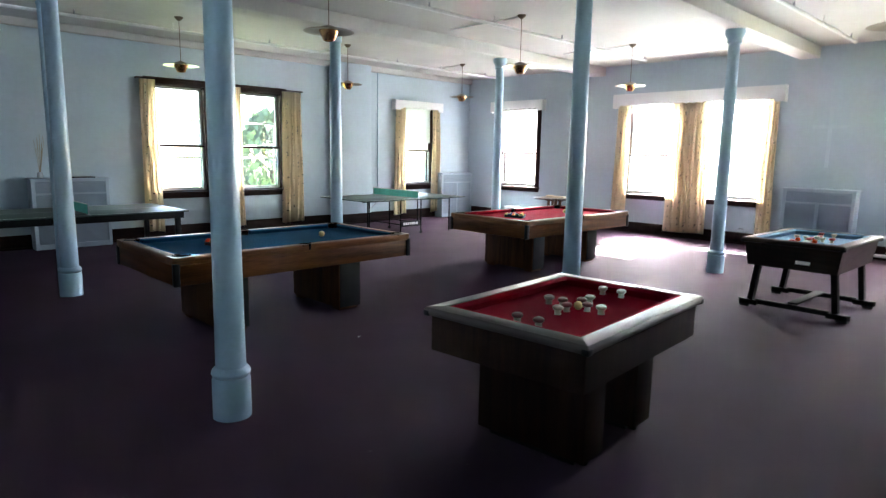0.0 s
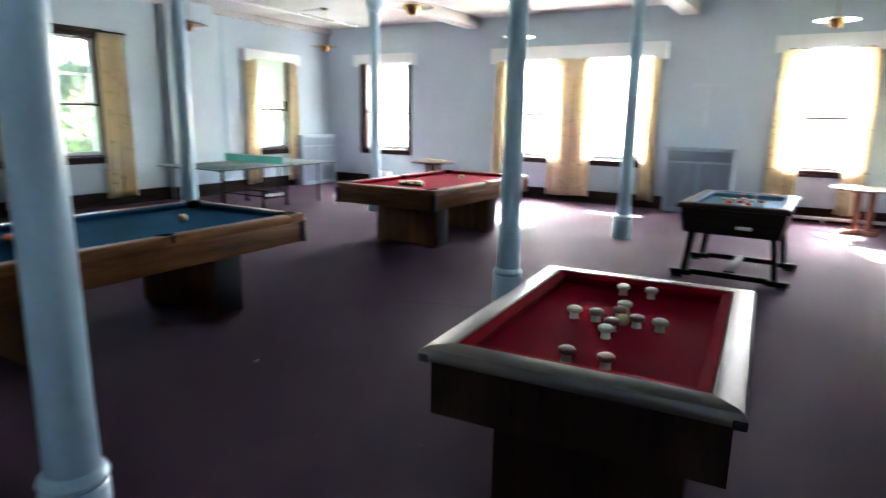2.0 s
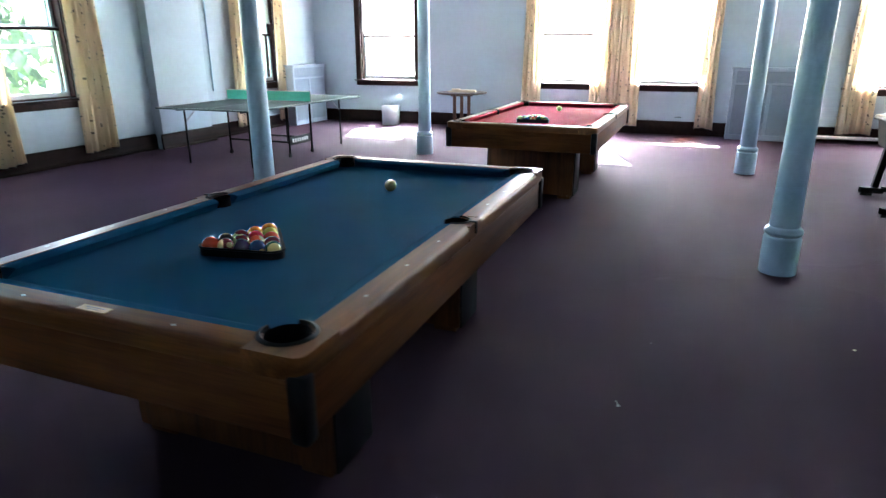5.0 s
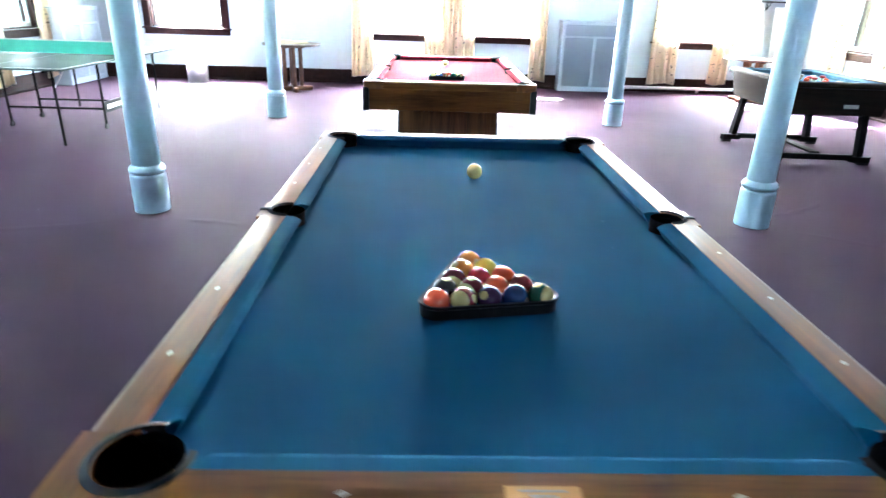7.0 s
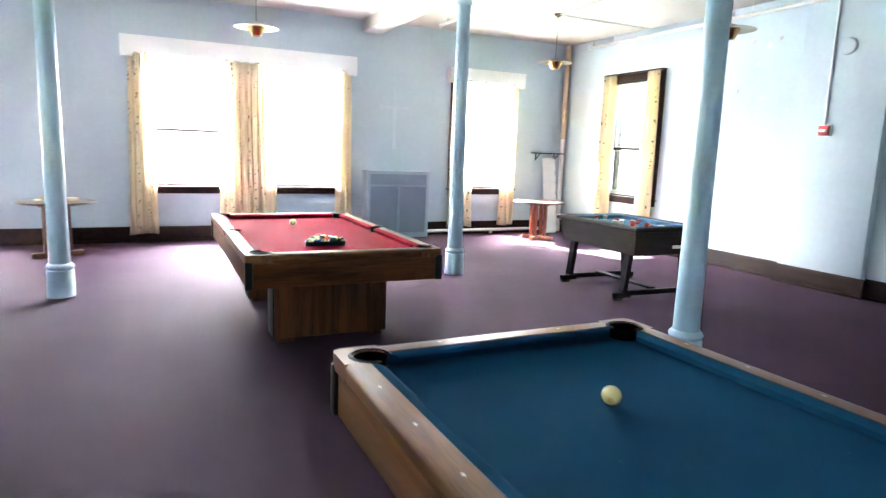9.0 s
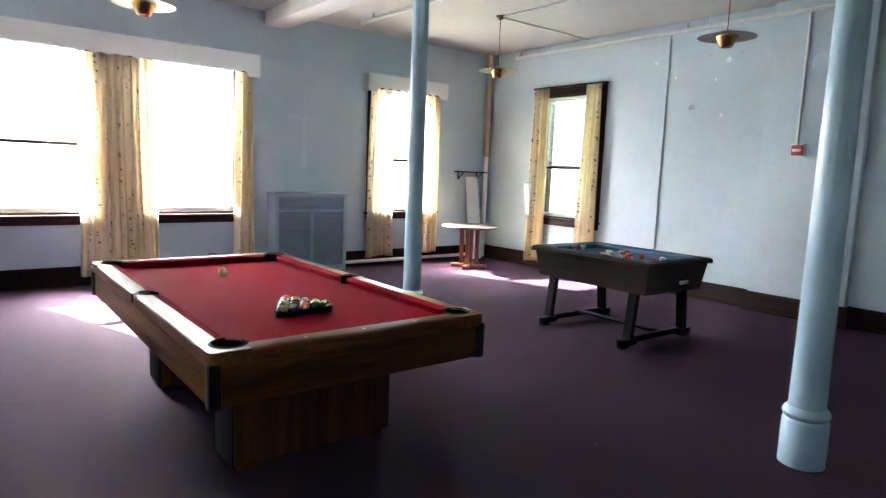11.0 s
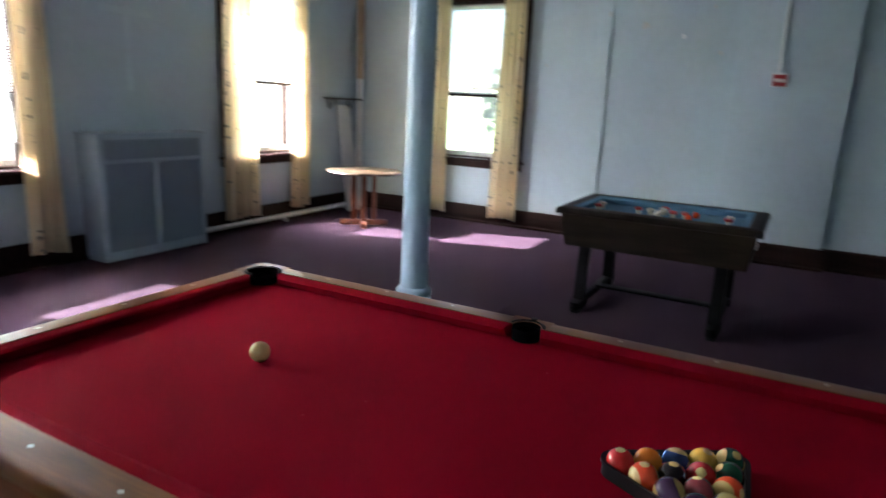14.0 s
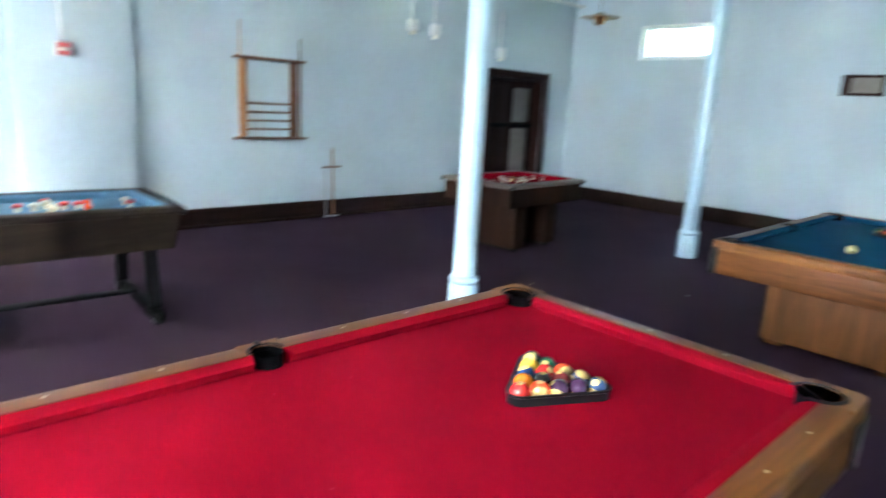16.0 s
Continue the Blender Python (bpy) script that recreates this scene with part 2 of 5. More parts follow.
M = {
    "wall": mat("wall_paint", (0.455, 0.545, 0.615), 0.62, spread=0.05, scale=0.9, fine=14, fine_amt=0.025, bump=0.25, bump_scale=60),
    "wall_pale": mat("old_wall_paint", (0.49, 0.58, 0.64), 0.6, spread=0.05, scale=4, fine=14, fine_amt=0.03),
    "ceiling": mat("ceiling_paint", (0.52, 0.505, 0.49), 0.8, spread=0.05, scale=0.8, fine=20, fine_amt=0.03, bump=0.2, bump_scale=80),
    "carpet": carpet_material(),
    "base": wood("dark_baseboard_wood", (0.022, 0.009, 0.007), (0.009, 0.004, 0.003), 1, 0.5, 0.0, spec=0.10),
    "darkwood": wood("dark_window_wood", (0.034, 0.013, 0.010), (0.012, 0.005, 0.005), 2, 0.5, 0.0, spec=0.12),
    "column": mat("column_paint", (0.37, 0.52, 0.64), 0.30, spread=0.06, scale=2.5, fine=40, fine_amt=0.03, bump=0.12, bump_scale=45, coat=0.2),
    "white": mat("white_paint", (0.78, 0.79, 0.80), 0.5, spread=0.04, scale=2, fine=30, fine_amt=0.02, bump=0.1, bump_scale=80),
    "sash": mat("sash_paint", (0.70, 0.73, 0.74), 0.45, spread=0.06, scale=6, fine=50, fine_amt=0.04),
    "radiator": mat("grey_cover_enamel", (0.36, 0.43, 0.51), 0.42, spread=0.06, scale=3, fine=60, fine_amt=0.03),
    # louvres a step darker than the frame; backing carries painted shade between the slats
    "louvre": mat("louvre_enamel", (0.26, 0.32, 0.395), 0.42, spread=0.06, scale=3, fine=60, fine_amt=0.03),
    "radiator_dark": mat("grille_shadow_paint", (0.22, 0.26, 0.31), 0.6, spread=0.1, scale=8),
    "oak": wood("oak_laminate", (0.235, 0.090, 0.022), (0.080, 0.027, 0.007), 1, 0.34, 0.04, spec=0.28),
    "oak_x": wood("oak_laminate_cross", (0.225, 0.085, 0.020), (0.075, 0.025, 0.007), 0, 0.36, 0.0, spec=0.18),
    # aprons and upright legs repeat the oak grain darker than the rails
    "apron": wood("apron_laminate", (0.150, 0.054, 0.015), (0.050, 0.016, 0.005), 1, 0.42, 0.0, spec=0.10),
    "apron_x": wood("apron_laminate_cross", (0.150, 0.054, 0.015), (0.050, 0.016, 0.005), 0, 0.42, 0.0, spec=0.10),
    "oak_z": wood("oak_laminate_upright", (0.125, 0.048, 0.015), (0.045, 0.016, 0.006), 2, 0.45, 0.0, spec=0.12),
    "taupe": wood("taupe_laminate", (0.122, 0.097, 0.078), (0.074, 0.057, 0.046), 1, 0.36, 0.1),
    "brown": wood("brown_woodgrain", (0.026, 0.011, 0.006), (0.010, 0.004, 0.003), 2, 0.5, 0.0, spec=0.06),
    "brown2": wood("weathered_brown_vinyl", (0.026, 0.017, 0.011), (0.011, 0.007, 0.005), 1, 0.5, 0.0, spec=0.15),
    "blue_cloth": mat("blue_billiard_cloth", (0.009, 0.068, 0.142), 0.95, spread=0.12, scale=2.2, fine=500, fine_amt=0.14, bump=0.4, bump_scale=600, spec=0.03),
    "red_cloth": mat("red_billiard_cloth", (0.225, 0.0012, 0.012), 0.95, spread=0.10, scale=2.2, fine=500, fine_amt=0.14, bump=0.4, bump_scale=600, spec=0.03),
    "pale_blue_cloth": mat("faded_blue_cloth", (0.10, 0.20, 0.31), 0.95, spread=0.10, scale=3, fine=500, fine_amt=0.12, bump=0.4, bump_scale=600, spec=0.15),
    "black": mat("black_plastic", (0.006, 0.006, 0.007), 0.4, spread=0.2, scale=10, spec=0.2),
    "rubber": mat("pocket_rubber", (0.006, 0.006, 0.007), 0.5, spread=0.2, scale=12, spec=0.10),
    "hole": mat("pocket_liner", (0.003, 0.003, 0.0035), 0.9, spread=0.1, spec=0.03),
    "blackmetal": mat("black_enamelled_metal", (0.004, 0.0038, 0.004), 0.55, spread=0.25, scale=7, spec=0.06),
    "steel": mat("dull_steel", (0.38, 0.39, 0.41), 0.38, metal=0.9, spread=0.1, scale=10),
    "bronze": mat("bronze_lamp_enamel", (0.16, 0.115, 0.085), 0.35, metal=0.55, spread=0.1, scale=8),
    "enamel": mat("cream_enamel", (0.28, 0.24, 0.19), 0.36, metal=0.5, spread=0.06, scale=9),
    "copper": mat("copper_cone", (0.62, 0.33, 0.14), 0.26, metal=0.95, spread=0.08, scale=8),
    "brass": mat("brass_plate", (0.42, 0.22, 0.07), 0.4, metal=0.7, spread=0.12, scale=20),
    "pearl": mat("pearl_inlay", (0.80, 0.77, 0.68), 0.3, spread=0.05),
    "sight": mat("worn_sight_inlay", (0.46, 0.40, 0.31), 0.35, spread=0.08),
    "curtain": curtain_material(),
    "glass": glass_material(),
    "tt_top": mat("dark_green_table_paint", (0.035, 0.065, 0.058), 0.45, spread=0.12, scale=3),
    "tt_line": mat("white_line_paint", (0.65, 0.66, 0.64), 0.5, spread=0.06),
    "net": mat("teal_net_cloth", (0.09, 0.46, 0.36), 0.8, spread=0.08, scale=9, fine=300, fine_amt=0.2),
    "pipe": mat("white_pipe_paint", (0.68, 0.68, 0.67), 0.4, spread=0.06, scale=9),
    "tanpipe": mat("tan_pipe_paint", (0.42, 0.31, 0.22), 0.45, spread=0.12, scale=7),
    "redbox": mat("alarm_red", (0.36, 0.022, 0.022), 0.35, spread=0.05),
    "ivory": mat("ivory_bumper_plastic", (0.47, 0.43, 0.34), 0.35, spread=0.06, scale=20),
    "redcap": mat("red_bumper_rubber", (0.40, 0.03, 0.03), 0.45, spread=0.08, scale=20),
    "mauvecap": mat("mauve_bumper_rubber", (0.22, 0.085, 0.078), 0.42, spread=0.08, scale=20),
    "mahogany": wood("mahogany_table_wood", (0.25, 0.085, 0.035), (0.10, 0.032, 0.016), 2, 0.35, 0.25),
    "darktop": wood("dark_round_top", (0.12, 0.07, 0.045), (0.05, 0.03, 0.02), 0, 0.3, 0.35),
    "cream": mat("cream_cloth", (0.66, 0.57, 0.40), 0.9, spread=0.1, scale=8),
    "orangewood": wood("light_rack_wood", (0.50, 0.25, 0.10), (0.28, 0.13, 0.05), 2, 0.4, 0.2),
    "rackwood": wood("dark_rack_wood", (0.17, 0.075, 0.035), (0.08, 0.035, 0.02), 1, 0.4, 0.2),
    "grass": mat("lawn", (0.16, 0.24, 0.08), 0.95, spread=0.3, scale=0.15, fine=4, fine_amt=0.25),
    "leaf": mat("foliage", (0.085, 0.115, 0.065), 0.85, spread=0.4, scale=0.5, fine=3, fine_amt=0.3),
    "bark": mat("bark", (0.09, 0.065, 0.045), 0.9, spread=0.3, scale=3),
    "gypsum": mat("bare_plaster", (0.52, 0.53, 0.53), 0.85, spread=0.08, scale=12),
    "straw": mat("dry_straw", (0.34, 0.27, 0.17), 0.9, spread=0.15, scale=12),
    "card": mat("grey_card", (0.22, 0.20, 0.18), 0.7, spread=0.1, scale=10),
}
lint(M["carpet"], 5.0, 0.028, (0.16, 0.12, 0.15))
lint(M["blue_cloth"], 7.0, 0.02, (0.06, 0.16, 0.24))
lint(M["red_cloth"], 7.0, 0.02, (0.34, 0.05, 0.07))


# ---- mesh helpers ----
def box(bm, x0, y0, z0, x1, y1, z1, bevel=0.0, seg=2):
    """Adds a box, its edges rounded by bevel."""
    r = bmesh.ops.create_cube(bm, size=1.0)
    vs = r["verts"]
    bmesh.ops.scale(bm, vec=(x1 - x0, y1 - y0, z1 - z0), verts=vs)
    bmesh.ops.translate(bm, vec=((x0 + x1) / 2, (y0 + y1) / 2, (z0 + z1) / 2), verts=vs)
    if bevel:
        es = list({e for v in vs for e in v.link_edges})
        bmesh.ops.bevel(bm, geom=es, offset=bevel, segments=seg, profile=0.5, affect="EDGES")
    return bm


def boxed(*args, **kw):
    return box(bmesh.new(), *args, **kw)


def lathe(bm, profile, seg=32, centre=(0, 0, 0)):
    """A turned shape about z from (radius, height) pairs."""
    rings = []
    for r, z in profile:
        if r < 1e-6:
            rings.append([bm.verts.new((centre[0], centre[1], centre[2] + z))])
        else:
            rings.append([bm.verts.new((centre[0] + r * math.cos(2 * math.pi * i / seg), centre[1] + r * math.sin(2 * math.pi * i / seg), centre[2] + z)) for i in range(seg)])
    for a, b in zip(rings, rings[1:]):
        for i in range(seg):
            j = (i + 1) % seg
            if len(a) == 1 and len(b) > 1:
                bm.faces.new((a[0], b[j], b[i]))
            elif len(b) == 1 and len(a) > 1:
                bm.faces.new((a[i], a[j], b[0]))
            elif len(a) > 1:
                bm.faces.new((a[i], a[j], b[j], b[i]))
    return bm


def rod(bm, a, b, r, seg=12):
    """A round bar from a to b."""
    a, b = Vector(a), Vector(b)
    q = (b - a).to_track_quat("Z", "Y").to_matrix().to_4x4()
    m = Matrix.Translation((a + b) / 2) @ q
    bmesh.ops.create_cone(bm, cap_ends=True, segments=seg, radius1=r, radius2=r, depth=(b - a).length, matrix=m)
    return bm


def beam(bm, a, b, w, d):
    """A square bar from a to b."""
    a, b = Vector(a), Vector(b)
    q = (b - a).to_track_quat("Z", "Y").to_matrix().to_4x4()
    m = Matrix.Translation((a + b) / 2) @ q @ Matrix.Diagonal((w, d, (b - a).length, 1))
    bmesh.ops.create_cube(bm, size=1.0, matrix=m)
    return bm


def slab(bm, pts, z0, z1):
    """A flat outline extruded from z0 to z1."""
    lo = [bm.verts.new((x, y, z0)) for x, y in pts]
    hi = [bm.verts.new((x, y, z1)) for x, y in pts]
    n = len(pts)
    bm.faces.new(lo[::-1])
    bm.faces.new(hi)
    for i in range(n):
        j = (i + 1) % n
        bm.faces.new((lo[i], lo[j], hi[j], hi[i]))
    return bm


def finish(bm, name, material, smooth=35.0):
    bmesh.ops.recalc_face_normals(bm, faces=bm.faces)
    me = bpy.data.meshes.new(name)
    bm.to_mesh(me)
    bm.free()
    me.materials.append(M[material] if isinstance(material, str) else material)
    if smooth:
        me.shade_smooth()
        me.set_sharp_from_angle(angle=radians(smooth))
    return me


def part(name, bm, material, parent, label="", at=None):
    ob = new(name, finish(bm, name, material))
    ob.parent = parent
    if at is not None:
        ob.matrix_basis = at
    if label:
        ob["label"] = label
    return ob


def thing(name, m, label, category, group="", kind=""):
    ob = new(name)
    ob.empty_display_size = 0.1
    ob.matrix_basis = m
    return tagged(ob, label, category, group, kind)


def whole(name, bm, material, label, category, m=None, group="", kind=""):
    ob = new(name, finish(bm, name, material))
    if m is not None:
        ob.matrix_basis = m
    return tagged(ob, label, category, group, kind)


# ---- structure: floor, walls, ceiling ----
def wall(name, axis, c0, c1, u0, u1, z0, z1, holes, label):
    """A wall with thickness c0..c1 across the given axis, with openings (ua, ub, za, zb) through it."""
    us = sorted({u0, u1, *(h[0] for h in holes), *(h[1] for h in holes)})
    zs = sorted({z0, z1, *(h[2] for h in holes), *(h[3] for h in holes)})
    bm = bmesh.new()

    def open_at(i, j):
        if i < 0 or j < 0 or i >= len(us) - 1 or j >= len(zs) - 1:
            return True
        u, z = (us[i] + us[i + 1]) / 2, (zs[j] + zs[j + 1]) / 2
        return any(a < u < b and c < z < d for a, b, c, d in holes)

    cache = {}

    def v(c, u, z):
        key = (c, u, z)
        if key not in cache:
            cache[key] = bm.verts.new((c, u, z) if axis == 0 else (u, c, z))
        return cache[key]
    for i in range(len(us) - 1):
        for j in range(len(zs) - 1):
            if open_at(i, j):
                continue
            a, b, c, d = us[i], us[i + 1], zs[j], zs[j + 1]
            for k in (c0, c1):
                bm.faces.new((v(k, a, c), v(k, b, c), v(k, b, d), v(k, a, d)))
            for di, dj, p, q in ((-1, 0, (a, c), (a, d)), (1, 0, (b, c), (b, d)), (0, -1, (a, c), (b, c)), (0, 1, (a, d), (b, d))):
                if open_at(i + di, j + dj):
                    bm.faces.new((v(c0, *p), v(c0, *q), v(c1, *q), v(c1, *p)))
    return whole(name, bm, "wall", label, "wall", kind="structure")


# openings: (from, to, sill, head) along each wall
N_WIN = {"nw": (-10.42, -9.18, SILL, TOP), "na": (-6.66, -5.50, SILL, TOP), "nb": (-4.95, -3.72, SILL, TOP), "ne": (-1.50, -0.32, SILL, TOP)}
W_WIN = {"wa": (4.36, 5.38, SILL, TOP), "wb": (5.98, 7.02, SILL, TOP), "wc": (10.42, 11.46, SILL, TOP)}
E_WIN = {"e": (10.34, 11.52, SILL, TOP)}
S_WIN = {"s": (-1.66, -0.43, 2.57, 3.14)}
DOOR = (-0.34, 1.06, 0.0, 2.16)

wall("wall_north", 1, NY, NY + THICK, WX - THICK, EX + THICK, 0, CZ, list(N_WIN.values()), "pale blue painted plaster wall with four windows")
wall("wall_south", 1, SY - THICK, SY, WX - THICK, EX + THICK, 0, CZ, list(S_WIN.values()), "pale blue painted wall with one small high window")
wall("wall_east", 0, EX, EX + THICK, SY, NY, 0, CZ, [*E_WIN.values(), DOOR], "pale blue painted wall with peeling spots and a doorway")
wall("wall_west", 0, WX - THICK, WX, SY, NY, 0, CZ, list(W_WIN.values()), "pale blue painted plaster wall with three windows")
whole("floor", boxed(WX - THICK, SY - THICK, -0.25, EX + THICK, NY + THICK, 0.0), "carpet", "worn plum-purple wall-to-wall carpet", "floor", kind="structure")
whole("ceiling", boxed(WX - THICK, SY - THICK, CZ, EX + THICK, NY + THICK, CZ + 0.3), "ceiling", "off-white painted ceiling crossed by beams", "ceiling", kind="structure")
for cx in COLX:
    whole("ceiling_beam", boxed(cx - 0.17, SY, 3.48, cx + 0.17, NY, CZ, 0.012), "ceiling", "off-white boxed ceiling beam resting on columns", "beam", group="ceiling beams", kind="structure")
whole("pilaster_east", boxed(EX - 0.10, 6.74, 0, EX, 7.82, CZ, 0.006), "wall", "shallow pale blue wall pilaster", "pilaster", kind="structure")
whole("pilaster_west", boxed(WX, 8.24, 0, WX + 0.16, 9.32, CZ, 0.006), "wall", "shallow pale blue wall pilaster", "pilaster", kind="structure")
whole("wall_trim_west", boxed(WX, SY, CZ - 0.12, WX + 0.10, NY, CZ, 0.01), "ceiling", "off-white boxed ledge below the ceiling", "trim", kind="structure")


def baseboard(a, b, inward):
    """Dark stepped skirting from a to b, standing out along inward."""
    a, b, n = Vector((*a, 0)), Vector((*b, 0)), Vector((*inward, 0))
    bm = bmesh.new()
    prof = [(0.0, 0.0), (0.045, 0.0), (0.045, 0.025), (0.03, 0.04), (0.028, 0.17), (0.020, 0.19), (0.022, 0.205), (0.010, 0.23), (0.0, 0.235)]
    ends = [[bm.verts.new(p + n * d + Vector((0, 0, z))) for d, z in prof] for p in (a, b)]
    for i in range(len(prof)):
        j = (i + 1) % len(prof)
        bm.faces.new((ends[0][i], ends[0][j], ends[1][j], ends[1][i]))
    bm.faces.new(ends[0])
    bm.faces.new(ends[1][::-1])
    whole("baseboard", bm, "base", "dark brown varnished wooden baseboard along the wall", "baseboard", kind="structure")


baseboard((WX, NY), (EX, NY), (0, -1))
baseboard((WX, SY), (EX, SY), (0, 1))
baseboard((WX, SY), (WX, 8.24), (1, 0))
baseboard((WX + 0.16, 8.195), (WX + 0.16, 9.365), (1, 0))
baseboard((WX, 9.32), (WX, NY), (1, 0))
baseboard((EX, NY), (EX, 7.82), (-1, 0))
baseboard((EX - 0.10, 7.865), (EX - 0.10, 6.695), (-1, 0))
baseboard((EX, 6.74), (EX, 1.18), (-1, 0))
baseboard((EX, -0.46), (EX, SY), (-1, 0))


def column(x, y):
    ob = thing("column", pose(x, y, 0), "pale blue painted round iron column with a stepped base", "column", "iron columns", "structure")
    bm = lathe(bmesh.new(), [(0.0, 0), (0.119, 0), (0.119, 0.25), (0.113, 0.265), (0.107, 0.27)], 40)
    part("base", bm, "column", ob)
    part("collar", lathe(bmesh.new(), [(0.100, 0.27), (0.117, 0.28), (0.122, 0.297), (0.115, 0.315), (0.100, 0.33), (0.088, 0.335)], 40), "column", ob)
    part("shaft", lathe(bmesh.new(), [(0.094, 0.33), (0.091, 0.6), (0.084, 2.0), (0.079, 3.30)], 40), "column", ob)
    part("capital", lathe(bmesh.new(), [(0.079, 3.28), (0.098, 3.29), (0.102, 3.305), (0.095, 3.32), (0.098, 3.36), (0.125, 3.40), (0.132, 3.42), (0.132, 3.48), (0, 3.48)], 40), "column", ob)
    return ob


for cx, cy in COLUMNS:
    column(cx, cy)


# ---- windows, curtains, valances ----
def frame_of(side):
    """Pose whose local x runs along the wall, y into the room and z up, at the wall's inner face."""
    return {"n": pose(0, NY, 0, 0, 0, 180), "s": pose(0, SY, 0), "w": pose(WX, 0, 0, 0, 0, -90), "e": pose(EX, 0, 0, 0, 0, 90)}[side]


def span(side, a, b):
    """Along-wall coordinates in the local frame of a side."""
    return (-b, -a) if side in ("n", "w") else (a, b)


def window(number, side, hole, meet, watts, blind=0.0, slats=None, shade=0.0, plain=False, storm=False, colour=(0.93, 0.97, 1.0)):
    a, b, z0, z1 = hole
    u0, u1 = span(side, a, b)
    f = frame_of(side)
    ob = thing("window_%d" % number, f, "double-hung window with white sashes in dark wood casing", "window", kind="structure")
    c = 0.12
    if not plain:
        bm = box(bmesh.new(), u0 - c, -0.004, z0 - 0.02, u0, 0.028, z1 + 0.12, 0.004)
        part("casing", bm, "darkwood", ob, "dark wooden window casing")
        part("casing", boxed(u1, -0.004, z0 - 0.02, u1 + c, 0.028, z1 + 0.12, 0.004), "darkwood", ob, "dark wooden window casing")
        part("head_casing", boxed(u0, -0.004, z1, u1, 0.026, z1 + 0.12, 0.004), "darkwood", ob)
        part("sill", boxed(u0 - c - 0.03, -0.02, z0 - 0.035, u1 + c + 0.03, 0.065, z0 - 0.005, 0.008), "darkwood", ob)
        part("apron", boxed(u0 - c, -0.002, z0 - 0.125, u1 + c, 0.022, z0 - 0.035, 0.004), "darkwood", ob)
    jm = "darkwood" if not plain else "white"
    for x0, x1, p, q in ((u0, u0 + 0.022, z0, z1), (u1 - 0.022, u1, z0, z1), (u0 + 0.022, u1 - 0.022, z1 - 0.022, z1), (u0 + 0.022, u1 - 0.022, z0, z0 + 0.02)):
        part("jamb", boxed(x0, -THICK, p, x1, -0.006, q), jm, ob)
    w0, w1 = u0 + 0.022, u1 - 0.022

    def sash(za, zb, y):
        s = 0.045
        bm = bmesh.new()
        box(bm, w0, y - 0.018, za, w0 + s, y + 0.018, zb, 0.004, 1)
        box(bm, w1 - s, y - 0.018, za, w1, y + 0.018, zb, 0.004, 1)
        box(bm, w0 + s, y - 0.018, zb - s, w1 - s, y + 0.018, zb, 0.004, 1)
        box(bm, w0 + s, y - 0.018, za, w1 - s, y + 0.018, za + s * 1.3, 0.004, 1)
        sh = part("sash", bm, "sash", ob, "white painted window sash")
        g = part("pane", boxed(w0 + s, y - 0.002, za + s * 1.3, w1 - s, y + 0.002, zb - s), "glass", sh)
        g.visible_shadow = False
        return sh
    if plain:
        sash(z0 + 0.02, z1 - 0.022, -0.12)
    else:
        sash(z0 + 0.02, meet + 0.02, -0.10)
        sash(meet - 0.02, z1 - 0.022, -0.15)
        part("meeting_rail", boxed(w0, -0.165, meet - 0.022, w1, -0.075, meet + 0.014, 0.004), "darkwood", ob, "dark meeting rail")
    if storm:
        sw = part("storm_sash", boxed(w0, -0.235, 1.50, w1, -0.205, 1.545, 0.004), "sash", ob, "pale outer storm sash")
        for za, zb, xa, xb in ((2.22, 2.26, w0, w1), (1.545, 2.22, w0, w0 + 0.05), (1.545, 2.22, w1 - 0.07, w1), (z0 + 0.02, 1.50, w0, w0 + 0.04), (z0 + 0.02, 1.50, w1 - 0.04, w1)):
            part("storm_bar", boxed(xa, -0.235, za, xb, -0.206, zb, 0.003), "sash", sw)
    if blind:
        bm = bmesh.new()
        z = z1 - 0.06
        while z > blind:
            q = bmesh.ops.create_cube(bm, size=1.0, matrix=pose((u0 + u1) / 2, -0.045, z, 24, 0, 0) @ Matrix.Diagonal((u1 - u0 - 0.07, 0.026, 0.0012, 1)))
            z -= 0.024
        bl = part("venetian_blind", bm, slats or shade_mat, ob, "white slatted venetian blind, half drawn")
        part("blind_rail", boxed(u0 + 0.03, -0.06, z1 - 0.05, u1 - 0.03, -0.03, z1 - 0.024, 0.003), "white", bl)
        part("blind_rail", boxed(u0 + 0.03, -0.058, blind - 0.025, u1 - 0.03, -0.032, blind - 0.005, 0.003), "white", bl)
    if shade:
        part("roller_shade", boxed(u0 + 0.03, -0.062, shade, u1 - 0.03, -0.060, z1 - 0.03), shade_mat, ob, "half-drawn white window shade")
        part("shade_hem", boxed(u0 + 0.03, -0.068, shade - 0.012, u1 - 0.03, -0.054, shade + 0.012, 0.003), "sash", ob)
    if watts:
        inner = f @ Vector(((u0 + u1) / 2, -THICK + 0.02, (z0 + z1) / 2))
        sky_lamp("ground_glow", inner, f.to_3x3() @ Vector((0, 1, 0)), u1 - u0 - 0.05, z1 - z0 - 0.05, watts * (1 - HIGH), colour)
        if watts > 1:
            above = f @ Vector(((u0 + u1) / 2, -THICK - 0.45, z1 - 0.35))
            sky_lamp("sky_lamp", above, f.to_3x3() @ Vector((0, 1, -0.9)), u1 - u0 + 0.3, 1.1, watts * HIGH * 2.2, colour)
    return ob


